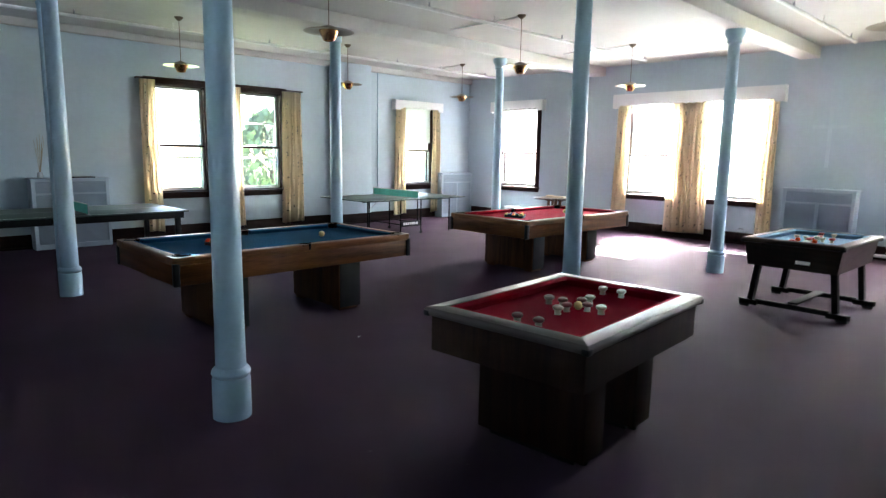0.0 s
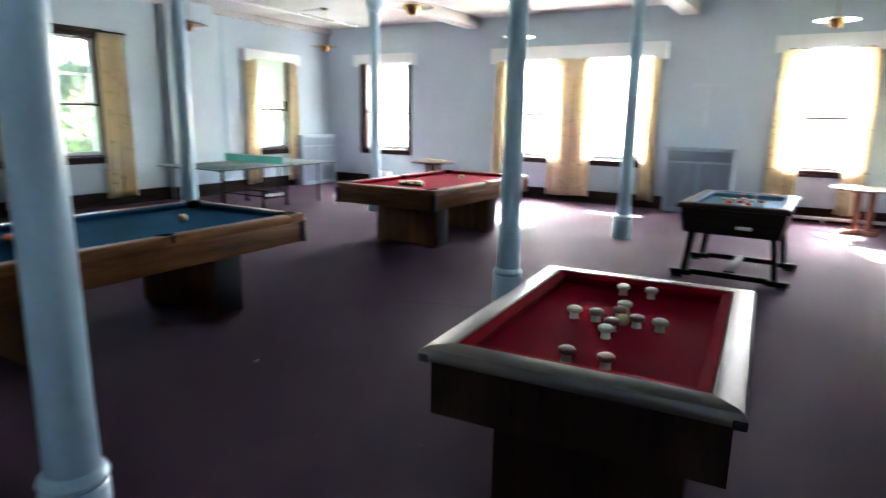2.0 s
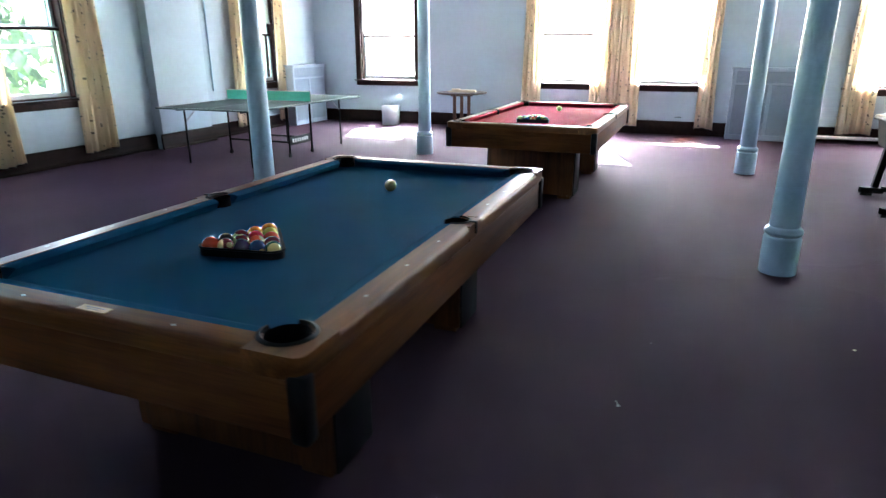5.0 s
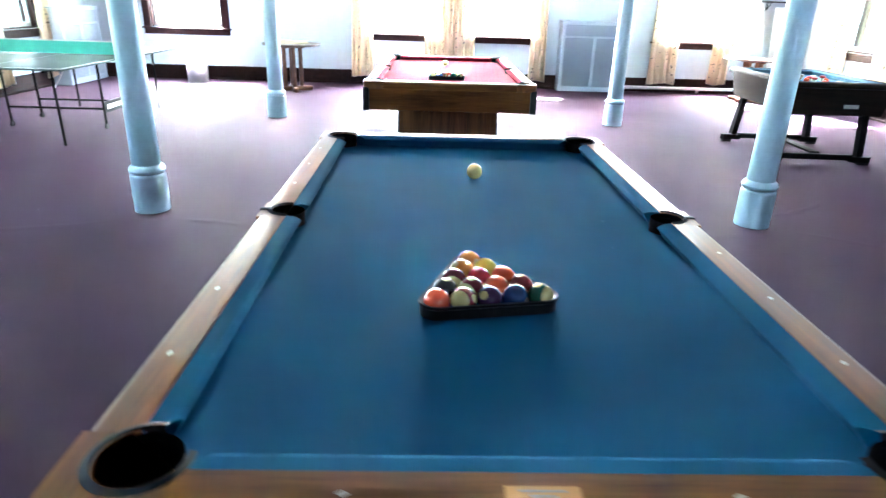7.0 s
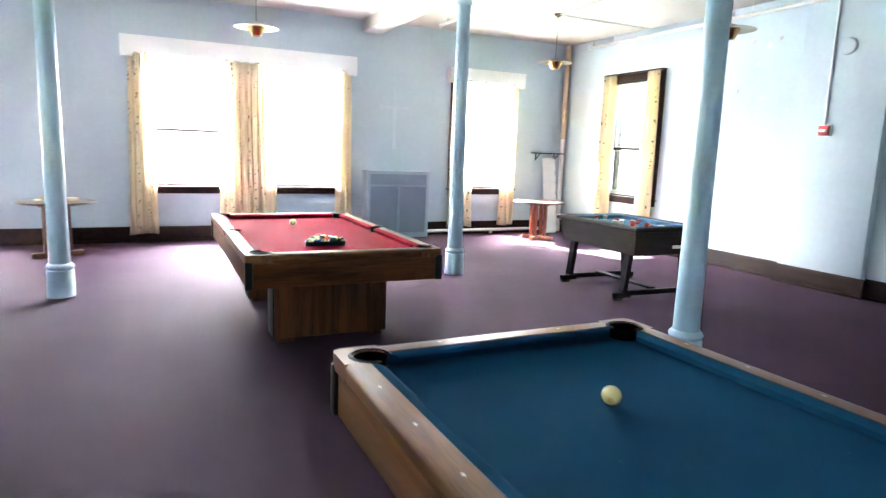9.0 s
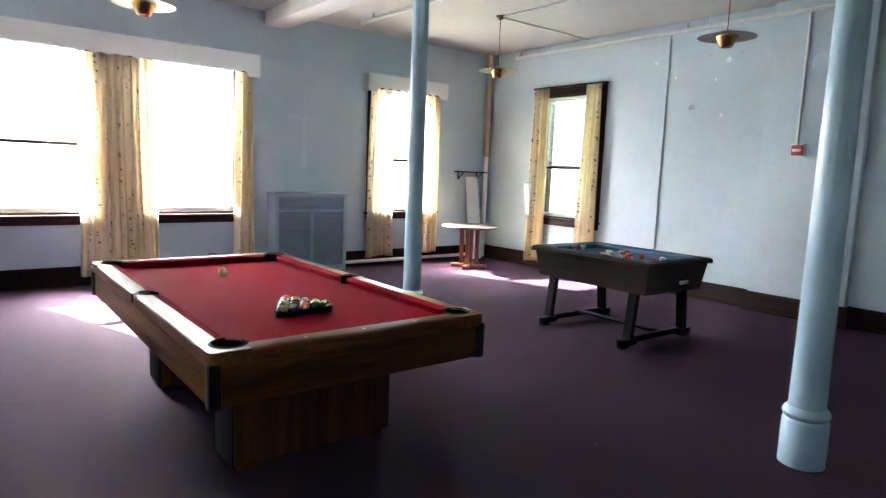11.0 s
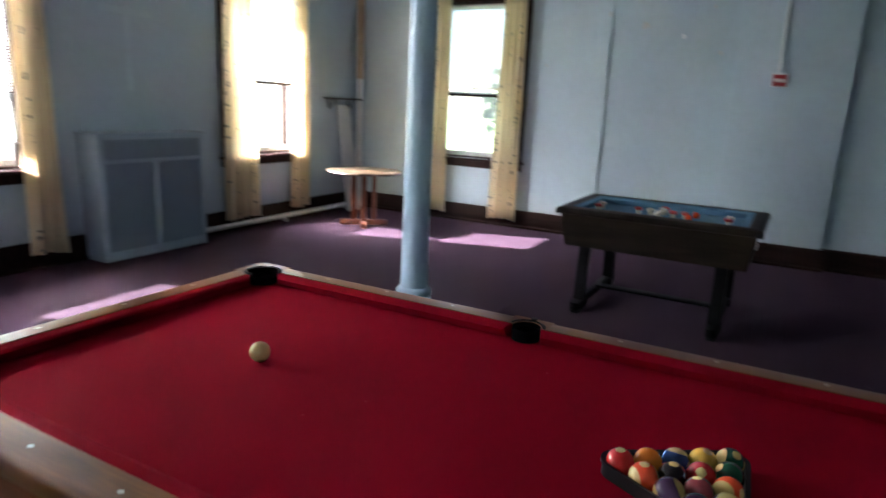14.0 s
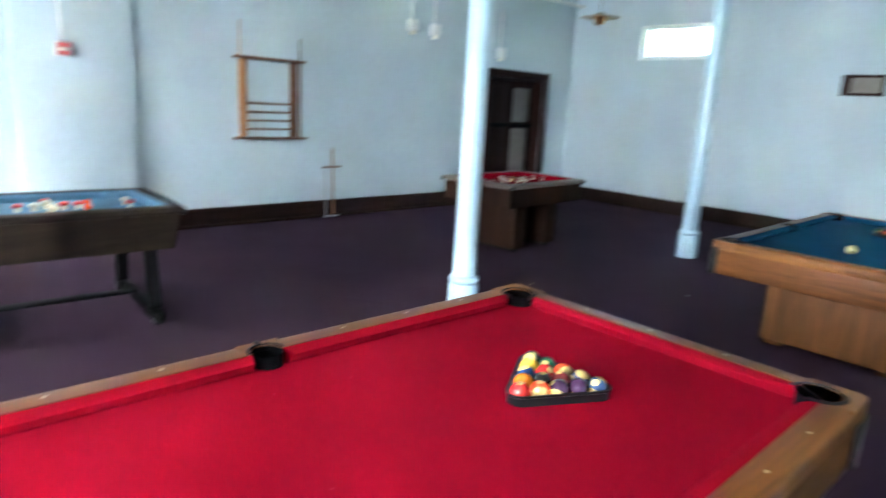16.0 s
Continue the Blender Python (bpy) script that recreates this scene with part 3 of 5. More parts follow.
shade_mat = bpy.data.materials.new("shade_cloth")
shade_mat.use_nodes = True
_b = shade_mat.node_tree.nodes["Principled BSDF"]
_b.inputs["Base Color"].default_value = (0.72, 0.73, 0.72, 1)
_b.inputs["Roughness"].default_value = 0.9
_t = shade_mat.node_tree.nodes.new("ShaderNodeBsdfTranslucent")
_t.inputs["Color"].default_value = (0.72, 0.73, 0.72, 1)
_m = shade_mat.node_tree.nodes.new("ShaderNodeMixShader")
_m.inputs[0].default_value = 0.5
shade_mat.node_tree.links.new(_b.outputs[0], _m.inputs[1])
shade_mat.node_tree.links.new(_t.outputs[0], _m.inputs[2])
shade_mat.node_tree.links.new(_m.outputs[0], shade_mat.node_tree.nodes["Material Output"].inputs["Surface"])

WATTS, HIGH = 4.4, 0.68
window(1, "n", N_WIN["nw"], 1.72, WATTS * 0.8, shade=1.80)
window(2, "n", N_WIN["na"], 1.72, WATTS, blind=2.66)
window(3, "n", N_WIN["nb"], 1.50, WATTS, blind=1.10)
# this window's short blind is added only to cut its sun patch shorter
window(4, "n", N_WIN["ne"], 1.72, WATTS, blind=2.48)
window(5, "w", W_WIN["wa"], 1.74, WATTS * 0.01, storm=True, colour=(0.84, 0.97, 1.0))
window(6, "w", W_WIN["wb"], 1.74, WATTS * 0.01, storm=True, colour=(0.84, 0.97, 1.0))
window(7, "w", W_WIN["wc"], 1.74, WATTS * 0.01, storm=True, colour=(0.84, 0.97, 1.0), shade=1.95)
window(8, "e", E_WIN["e"], 1.70, WATTS * 0.12, blind=1.80, slats="white")
window(9, "s", S_WIN["s"], 2.9, WATTS * 0.03, plain=True)


def curtain(side, a, b, z0, z1, off=0.07, flare=0.04, seed=1):
    """A hanging pleated drape from a to b along a wall, slightly wider and looser at the hem."""
    u0, u1 = span(side, a, b)
    rng = random.Random(seed)
    n, rows = 56, 14
    bm = bmesh.new()
    uvl = bm.loops.layers.uv.new("UVMap")
    width = u1 - u0
    pleats = max(2.5, width / 0.085)
    ph = rng.random() * 6
    wob = [rng.uniform(-1, 1) for _ in range(8)]
    grid = []
    for j in range(rows + 1):
        v = j / rows
        row = []
        for i in range(n + 1):
            t = i / n
            amp = 0.020 + 0.014 * (1 - v)
            s = t * pleats * 2 * math.pi + ph + 0.35 * math.sin(3.1 * v + wob[0] * 3)
            x = u0 + width * t + (t - 0.5) * flare * (1 - v) * 2 + 0.012 * math.sin(4 * v + wob[1] * 3) * (1 - v) + 0.35 * amp * math.sin(s * 0.5 + wob[2])
            y = off + amp * math.sin(s) + 0.010 * math.sin(2.3 * s + 5 * v + wob[3])
            z = z0 + (z1 - z0) * v + 0.012 * math.sin(5 * t + wob[4] * 2) * (1 - v)
            row.append(bm.verts.new((x, y, z)))
        grid.append(row)
    for j in range(rows):
        for i in range(n):
            fc = bm.faces.new((grid[j][i], grid[j][i + 1], grid[j + 1][i + 1], grid[j + 1][i]))
            for lp, (ii, jj) in zip(fc.loops, ((i, j), (i + 1, j), (i + 1, j + 1), (i, j + 1))):
                lp[uvl].uv = (width * 1.5 * ii / n + seed * 0.37, (z1 - z0) * jj / rows)
    ob = whole("curtain", bm, "curtain", "cream floral pleated curtain hanging beside the window", "curtain", frame_of(side), group="window curtains")
    so = ob.modifiers.new("thickness", "SOLIDIFY")
    so.thickness = 0.002
    return ob


def valance(side, a, b, z0, z1, depth=0.17):
    """White boxed pelmet with a scalloped lower edge."""
    u0, u1 = span(side, a, b)
    ob = thing("valance", frame_of(side), "white painted pelmet box with scalloped lower edge above window", "valance", "window valances")
    bm = bmesh.new()
    n = max(12, int((u1 - u0) / 0.02))
    low, high = [], []
    for i in range(n + 1):
        t = i / n
        x = u0 + (u1 - u0) * t
        e = min(x - u0, u1 - x)
        sc = 0.0 if e < 0.17 else 0.035 + 0.028 * abs(math.sin((x - u0) * math.pi / 0.155))
        low.append((x, z0 + sc))
        high.append((x, z1))
    for y, flip in ((depth, 0), (depth - 0.02, 1)):
        for i in range(n):
            q = [bm.verts.new((p[0], y, p[1])) for p in (low[i], low[i + 1], high[i + 1], high[i])]
            bm.faces.new(q[::-1] if flip else q)
    for i in range(n):
        for k in (low, high):
            bm.faces.new([bm.verts.new((p[0], y, p[1])) for p, y in ((k[i], depth), (k[i + 1], depth), (k[i + 1], depth - 0.02), (k[i], depth - 0.02))])
    bmesh.ops.remove_doubles(bm, verts=bm.verts, dist=1e-5)
    part("front_board", bm, "white", ob)
    part("end_board", boxed(u0 - 0.001, 0.0, z0, u0 + 0.018, depth - 0.02, z1), "white", ob)
    part("end_board", boxed(u1 - 0.018, 0.0, z0, u1 + 0.001, depth - 0.02, z1), "white", ob)
    part("top_board", boxed(u0 + 0.018, 0.0, z1 - 0.018, u1 - 0.018, depth - 0.02, z1 - 0.001), "white", ob)
    return ob


valance("n", -6.98, -3.45, 2.74, 3.04)
valance("n", -1.71, -0.13, 2.77, 3.04)
valance("n", -10.62, -8.93, 2.78, 3.04)
valance("w", 10.07, 11.69, 2.73, 2.97)
for k, (sd, a, b, z0, z1, off) in enumerate((
        ("n", -6.90, -6.58, 0.13, 2.80, 0.09), ("n", -5.62, -4.80, 0.12, 2.80, 0.09), ("n", -3.76, -3.53, 0.13, 2.80, 0.09),
        ("n", -1.60, -1.20, 0.14, 2.82, 0.09), ("n", -0.50, -0.22, 0.16, 2.82, 0.09),
        ("w", 10.14, 10.46, 0.14, 2.80, 0.09), ("w", 11.38, 11.64, 0.14, 2.80, 0.09),
        ("w", 4.14, 4.42, 0.14, 2.92, 0.085), ("w", 5.40, 5.76, 0.13, 2.92, 0.085), ("w", 5.74, 6.08, 0.13, 2.92, 0.085), ("w", 7.00, 7.46, 0.14, 2.92, 0.085),
        ("e", 11.30, 11.62, 0.10, 2.97, 0.085), ("e", 10.24, 10.56, 0.10, 2.97, 0.085))):
    curtain(sd, a, b, z0, z1, off, seed=k + 1)


def curtain_rod(side, a, b, z, off=0.085):
    u0, u1 = span(side, a, b)
    ob = thing("curtain_rod", frame_of(side), "flat dark metal curtain rod above the window", "curtain rod", "curtain rods")
    part("bar", boxed(u0, off - 0.008, z - 0.014, u1, off + 0.008, z + 0.014, 0.004), "darkwood", ob)
    for u in (u0 + 0.01, u1 - 0.01):
        part("bracket", boxed(u - 0.01, 0.0, z - 0.012, u + 0.01, off, z + 0.012, 0.003), "darkwood", ob)


curtain_rod("w", 4.10, 7.50, 2.94)
curtain_rod("e", 10.20, 11.66, 2.985)


# ---- doorway in the east wall ----
d0, d1, _, dz = DOOR
ob = thing("door_1", frame_of("e"), "dark wooden doorway with a panelled inner door standing ajar", "door", kind="structure")
for a, b in ((d0 - 0.12, d0), (d1, d1 + 0.12)):
    part("casing", boxed(a, -0.004, 0, b, 0.03, dz + 0.12, 0.005), "darkwood", ob)
part("head_casing", boxed(d0, -0.004, dz, d1, 0.028, dz + 0.12, 0.005), "darkwood", ob)
for a, b in ((d0, d0 + 0.03), (d1 - 0.03, d1)):
    part("jamb", boxed(a, -THICK, 0, b, -0.006, dz), "darkwood", ob)
part("jamb", boxed(d0 + 0.03, -THICK, dz - 0.03, d1 - 0.03, -0.006, dz), "darkwood", ob)
# second leaf's panels take dark wood in place of the shade on them
for a, b, mt in ((d0 + 0.03, 0.34, "card"), (0.36, d1 - 0.03, "darkwood")):
    lf = part("door_leaf", boxed(a, -0.26, 0.01, b, -0.215, dz - 0.035, 0.004), "darkwood", ob, "dark stained door leaf")
    for z0, z1 in ((0.25, 1.28), (1.40, dz - 0.16)):
        part("panel", boxed(a + 0.10, -0.216, z0, b - 0.10, -0.206, z1, 0.006), mt, lf, "flat grey-brown door panel" if mt == "card" else "door panel darkened to stand for shade")
    part("push_bar", boxed(a + 0.04, -0.20, 1.30, b - 0.04, -0.165, 1.37, 0.008), "blackmetal", lf)
whole("wall_passage", boxed(EX + THICK, -0.6, 0, EX + THICK + 0.1, 1.3, 2.5), "wall", "plain wall closing the passage behind the door", "wall", kind="structure")


# ---- outside ----
whole("ground", boxed(-400, -400, -4.4, 400, 400, -4.2), "grass", "mown green lawn round the building", "ground", kind="structure")


def tree(x, y, h, seed):
    rng = random.Random(seed)
    ob = thing("tree", pose(x, y, -4.2), "leafy deciduous tree standing on the lawn", "tree", "trees outside")
    bm = bmesh.new()
    bmesh.ops.create_cone(bm, cap_ends=True, segments=10, radius1=0.32, radius2=0.14, depth=h * 0.6, matrix=pose(0, 0, h * 0.3))
    for _ in range(7):
        a, z = rng.uniform(0, 6.28), rng.uniform(0.35, 0.6) * h
        rod(bm, (0, 0, z), (math.cos(a) * h * 0.22, math.sin(a) * h * 0.22, z + h * 0.2), 0.07, 6)
    part("trunk", bm, "bark", ob)
    bm = bmesh.new()
    for _ in range(1100):
        a, e, r = rng.uniform(0, 6.28), rng.uniform(-0.7, 1.5), rng.uniform(0.5, 1.0) ** 0.6
        c = Vector((math.cos(a) * math.cos(e) * r * h * 0.33, math.sin(a) * math.cos(e) * r * h * 0.33, h * 0.64 + math.sin(e) * r * h * 0.36))
        c += noise.noise_vector(c * 0.5) * h * 0.08
        s = rng.uniform(0.18, 0.45)
        m = Matrix.Translation(c) @ Euler((rng.uniform(0, 6), rng.uniform(0, 6), 0)).to_matrix().to_4x4()
        vs = [bm.verts.new(m @ Vector(p)) for p in ((-s, 0, 0), (0, -s * 0.5, 0.05), (s, 0, 0), (0, s * 0.5, 0.05))]
        bm.faces.new(vs)
    part("crown", bm, "leaf", ob)


for k, (x, y, h) in enumerate(((-32, 2, 9), (-36, 9, 11), (-30, 17, 8), (-40, -6, 10), (24, 18, 9), (27, 8, 10))):
    tree(x, y, h, k + 20)


# ---- pool tables ----
def arc(cx, cy, r, a0, a1, n=12):
    return [(cx + r * math.cos(radians(a0 + (a1 - a0) * i / n)), cy + r * math.sin(radians(a0 + (a1 - a0) * i / n))) for i in range(n + 1)]


def pool_table(x, y, cloth, rot, label, W=1.44, L=2.59):
    """Eight-foot pool table; local y runs along it, z from the floor."""
    ZT, ZB = 0.80, 0.752
    D, HC, HR = 0.09, 0.115, 0.064          # rail width, pocket centre from the edge, pocket radius
    SC, SR = 0.088, 0.052                   # side pocket
    hw, hl = W / 2, L / 2
    ob = thing("pool_table", pose(x, y, 0, 0, 0, rot), label, "pool table", "pool tables")
    # bed cut round the six pockets
    th = math.degrees(math.asin((HC - D) / HR))
    pts = []
    for sx, sy in ((1, -1), (1, 1), (-1, 1), (-1, -1)):
        seq = [(hw - px, hl - py) for px, py in arc(HC, HC, HR, -th, 90 + th)]
        seq = [(sx * a, sy * b) for a, b in seq]
        # keep an anticlockwise walk round the bed
        if sx * sy > 0:
            seq = seq[::-1]
        pts.append(seq)
    ta = math.degrees(math.acos((D - SC) / SR))
    right = [(hw - px, py) for px, py in arc(SC, 0, SR, -ta, ta)]
    left = [(-(hw - px), py) for px, py in arc(SC, 0, SR, ta, -ta)]
    outline = pts[0] + right + pts[1] + pts[2] + left + pts[3]
    bm = slab(bmesh.new(), outline, ZB - 0.03, ZB)
    bmesh.ops.triangulate(bm, faces=[f for f in bm.faces if len(f.verts) > 4])
    part("bed", bm, cloth, ob, "stretched billiard cloth on the slate bed")
    # corner blocks, pocket cups and rims
    for sx in (1, -1):
        for sy in (1, -1):
            s = HC + HR * math.cos(radians(th))
            p = [(0, 0.036), (0.003, 0.021), (0.010, 0.010), (0.021, 0.003), (0.036, 0), (s, 0), (s, D)] + arc(HC, HC, HR, -th, -270 + th, 20) + [(D, s), (0, s)]
            q = [(sx * (hw - a), sy * (hl - b)) for a, b in p]
            bm = slab(bmesh.new(), q, 0.735, ZT)
            bmesh.ops.triangulate(bm, faces=[f for f in bm.faces if len(f.verts) > 4])
            part("corner_block", bm, "oak", ob)
            cx, cy = sx * (hw - HC), sy * (hl - HC)
            part("pocket", lathe(bmesh.new(), [(HR - 0.001, ZT - 0.004), (HR - 0.004, ZT - 0.06), (HR - 0.008, 0.64), (0, 0.63)], 24, (cx, cy, 0)), "hole", ob, "black pocket cup")
            bm = bmesh.new()
            ring = [(a, b) for a, b in arc(HC, HC, HR + 0.006, 10, -280, 22)]
            ring_o = [(a, b) for a, b in arc(HC, HC, HR + 0.019, 10, -280, 22)]
            inner = [bm.verts.new((sx * (hw - a), sy * (hl - b), ZT + 0.006)) for a, b in ring]
            low = [bm.verts.new((sx * (hw - a), sy * (hl - b), ZT - 0.02)) for a, b in arc(HC, HC, HR - 0.002, 10, -280, 22)]
            outer = [bm.verts.new((sx * (hw - a), sy * (hl - b), ZT + 0.001)) for a, b in ring_o]
            for i in range(len(ring) - 1):
                bm.faces.new((inner[i], inner[i + 1], outer[i + 1], outer[i]))
                bm.faces.new((low[i], low[i + 1], inner[i + 1], inner[i]))
            part("pocket_rim", bm, "rubber", ob, "dark grey rubber pocket rim")
            part("corner_trim", boxed(min(sx * (hw + 0.004), sx * (hw - 0.05)), min(sy * (hl + 0.004), sy * (hl - 0.05)), 0.555, max(sx * (hw + 0.004), sx * (hw - 0.05)), max(sy * (hl + 0.004), sy * (hl - 0.05)), 0.752, 0.012), "black", ob, "black plastic corner trim")
        p = [(0, -0.075), (D, -0.075), (D, -SR - 0.001)] + arc(SC, 0, SR, -ta, -360 + ta, 16) + [(D, SR + 0.001), (D, 0.075), (0, 0.075)]
        bm = slab(bmesh.new(), [(sx * (hw - a), b) for a, b in p], 0.735, ZT - 0.001)
        bmesh.ops.triangulate(bm, faces=[f for f in bm.faces if len(f.verts) > 4])
        part("side_block", bm, "oak", ob)
        part("pocket", lathe(bmesh.new(), [(SR - 0.001, ZT - 0.004), (SR - 0.003, ZT - 0.06), (SR - 0.006, 0.64), (0, 0.63)], 24, (sx * (hw - SC), 0, 0)), "hole", ob, "black pocket cup")
        bm = bmesh.new()
        a1 = [bm.verts.new((sx * (hw - a), b, ZT + 0.005)) for a, b in arc(SC, 0, SR + 0.004, -ta, -360 + ta, 18)]
        a2 = [bm.verts.new((sx * (hw - a), b, ZT)) for a, b in arc(SC, 0, SR + 0.016, -ta, -360 + ta, 18)]
        a3 = [bm.verts.new((sx * (hw - a), b, ZT - 0.02)) for a, b in arc(SC, 0, SR - 0.002, -ta, -360 + ta, 18)]
        for i in range(18):
            bm.faces.new((a1[i], a1[i + 1], a2[i + 1], a2[i]))
            bm.faces.new((a3[i], a3[i + 1], a1[i + 1], a1[i]))
        part("pocket_rim", bm, "rubber", ob, "dark grey rubber pocket rim")
        part("rim_strap", boxed(min(sx * (hw - 0.03), sx * (hw + 0.006)), -0.011, ZT - 0.05, max(sx * (hw - 0.03), sx * (hw + 0.006)), 0.011, ZT + 0.004, 0.004), "rubber", ob)
    # wooden rails with rounded outer edges
    s = HC + HR * math.cos(radians(th))

    def rail(a, b, along, out):
        """along: 'y' or 'x'; out: sign of the outer side."""
        bm = bmesh.new()
        h = hw if along == "y" else hl
        prof = [(h - D, 0.735), (h - D, ZT), (h - 0.022, ZT), (h - 0.009, ZT - 0.004), (h - 0.002, ZT - 0.012), (h, ZT - 0.024), (h, 0.752), (h - 0.004, 0.735)]
        ends = []
        for t in (a, b):
            ends.append([bm.verts.new((out * p, t, z) if along == "y" else (t, out * p, z)) for p, z in prof])
        for i in range(len(prof)):
            j = (i + 1) % len(prof)
            bm.faces.new((ends[0][i], ends[0][j], ends[1][j], ends[1][i]))
        bm.faces.new(ends[0])
        bm.faces.new(ends[1][::-1])
        return part("rail", bm, "oak" if along == "y" else "oak_x", ob, "oak-grain laminate rail")

    def cushion(a, b, along, out, ca, cb):
        bm = bmesh.new()
        h = (hw if along == "y" else hl) - D
        prof = [(0, 0.7975, 0), (0.03, 0.797, 0.6), (0.046, 0.791, 1), (0.050, 0.787, 1), (0.046, 0.781, 1), (0.026, ZB + 0.001, 0.5), (0, ZB + 0.001, 0)]
        ends = []
        for t, c in ((a, ca), (b, -cb)):
            ends.append([bm.verts.new((out * (h - d), t + c * k, z) if along == "y" else (t + c * k, out * (h - d), z)) for d, z, k in prof])
        for i in range(len(prof)):
            j = (i + 1) % len(prof)
            bm.faces.new((ends[0][i], ends[0][j], ends[1][j], ends[1][i]))
        bm.faces.new(ends[0])
        bm.faces.new(ends[1][::-1])
        return part("cushion", bm, cloth, ob, "cloth-covered rubber cushion")
    for sx in (1, -1):
        for a, b in ((-hl + s, -0.075), (0.075, hl - s)):
            rail(a, b, "y", sx)
            near = a < 0
            cushion(a if near else a - 0.02, b + 0.02 if near else b, "y", sx, 0.045 if near else 0.014, 0.014 if near else 0.045)
            for k in range(1, 4):
                yy = (a + b) / 2 + (k - 2) * (hl - 0.14) / 4
                bm = lathe(bmesh.new(), [(0.0, 0.0012), (0.0078, 0.0009), (0.0085, 0.0)], 4)
                bmesh.ops.scale(bm, vec=(0.8, 1.3, 1), verts=bm.verts)
                part("sight", bm, "sight", ob, "pearl sight inlay", pose(sx * (hw - 0.045), yy, ZT))
    for sy in (1, -1):
        rail(-hw + s, hw - s, "x", sy)
        cushion(-hw + s, hw - s, "x", sy, 0.045, 0.045)
        for k in (-1, 0, 1):
            if k == 0 and sy < 0 and W < 1.45:
                continue
            bm = lathe(bmesh.new(), [(0.0, 0.0012), (0.0078, 0.0009), (0.0085, 0.0)], 4)
            bmesh.ops.scale(bm, vec=(1.3, 0.8, 1), verts=bm.verts)
            part("sight", bm, "sight", ob, "pearl sight inlay", pose(k * (hw - 0.14) / 2, sy * (hl - 0.045), ZT))
    if W < 1.45:
        plate = part("name_plate", boxed(-0.055, -hl + 0.028, ZT, 0.055, -hl + 0.062, ZT + 0.002, 0.001, 1), "brass", ob, "small brass maker plate")
        for k, (a, b) in enumerate(((-0.035, 0.035), (-0.02, 0.02))):
            part("plate_mark", boxed(a, -hl + 0.049 - k * 0.01, ZT + 0.002, b, -hl + 0.053 - k * 0.01, ZT + 0.0025), "card", plate)
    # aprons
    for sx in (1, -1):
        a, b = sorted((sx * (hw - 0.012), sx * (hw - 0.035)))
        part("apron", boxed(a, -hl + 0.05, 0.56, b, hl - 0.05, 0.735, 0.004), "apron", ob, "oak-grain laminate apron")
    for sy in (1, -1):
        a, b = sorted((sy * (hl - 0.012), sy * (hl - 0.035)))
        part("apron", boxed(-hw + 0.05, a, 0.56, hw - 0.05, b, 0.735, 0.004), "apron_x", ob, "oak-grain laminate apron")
    part("underframe", boxed(-hw + 0.06, -hl + 0.06, 0.575, hw - 0.06, hl - 0.06, 0.625), "black", ob)
    # two pedestal legs
    for sy in (1, -1):
        y0, y1 = sorted((sy * (hl - 0.78), sy * (hl - 0.50)))
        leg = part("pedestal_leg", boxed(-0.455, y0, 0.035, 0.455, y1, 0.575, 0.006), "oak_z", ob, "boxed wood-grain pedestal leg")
        for sx in (1, -1):
            xa, xb = sorted((sx * 0.457, sx * 0.467))
            part("edge_strip", boxed(xa, y0 + 0.01, 0.035, xb, y1 - 0.01, 0.575, 0.003), "black", leg, "dark edge strip")
            xa, xb = sorted((sx * 0.30, sx * 0.43))
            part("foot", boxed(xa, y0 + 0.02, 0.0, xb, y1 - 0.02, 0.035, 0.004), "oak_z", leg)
    return ob


BLUE_T, RED_T = (-5.325, 3.31), (-5.338, 8.03)
pool_table(*BLUE_T, "blue_cloth", 0.4, "oak-grain pool table with worn blue cloth and pedestal legs", 1.425, 2.585)
pool_table(*RED_T, "red_cloth", -0.2, "oak-grain pool table with bright red cloth and pedestal legs", 1.47, 2.68)

BALLS = {"yellow": (0.66, 0.40, 0.04), "blue": (0.02, 0.05, 0.16), "red": (0.55, 0.02, 0.02), "purple": (0.055, 0.02, 0.06), "orange": (0.70, 0.20, 0.015),
         "green": (0.012, 0.075, 0.04), "maroon": (0.16, 0.018, 0.022), "black": (0.012, 0.012, 0.014), "scarlet": (0.70, 0.07, 0.02)}
BMAT = {}
for nm, cl in BALLS.items():
    BMAT[nm] = ball_material("ball_" + nm, cl)
    BMAT[nm + "*"] = ball_material("ball_striped_" + nm, cl, True)
BMAT["cue"] = ball_material("ball_ivory", (0.72, 0.57, 0.25))
R = 0.0320
BZ = 0.752 + R


def ball(x, y, kind, rng, group):
    bm = bmesh.new()
    bmesh.ops.create_uvsphere(bm, u_segments=24, v_segments=14, radius=R)
    words = "ivory cue ball" if kind == "cue" else "glossy %s %s pool ball" % (kind.rstrip("*"), "striped" if kind.endswith("*") else "solid")
    ob = new("pool_ball", finish(bm, "pool_ball", BMAT[kind], 180))
    ob.matrix_basis = pose(x, y, BZ, rng.uniform(0, 360), rng.uniform(0, 360), rng.uniform(0, 360))
    tagged(ob, words + (" racked in the triangle" if kind != "cue" else " alone on the cloth"), "pool ball", group)


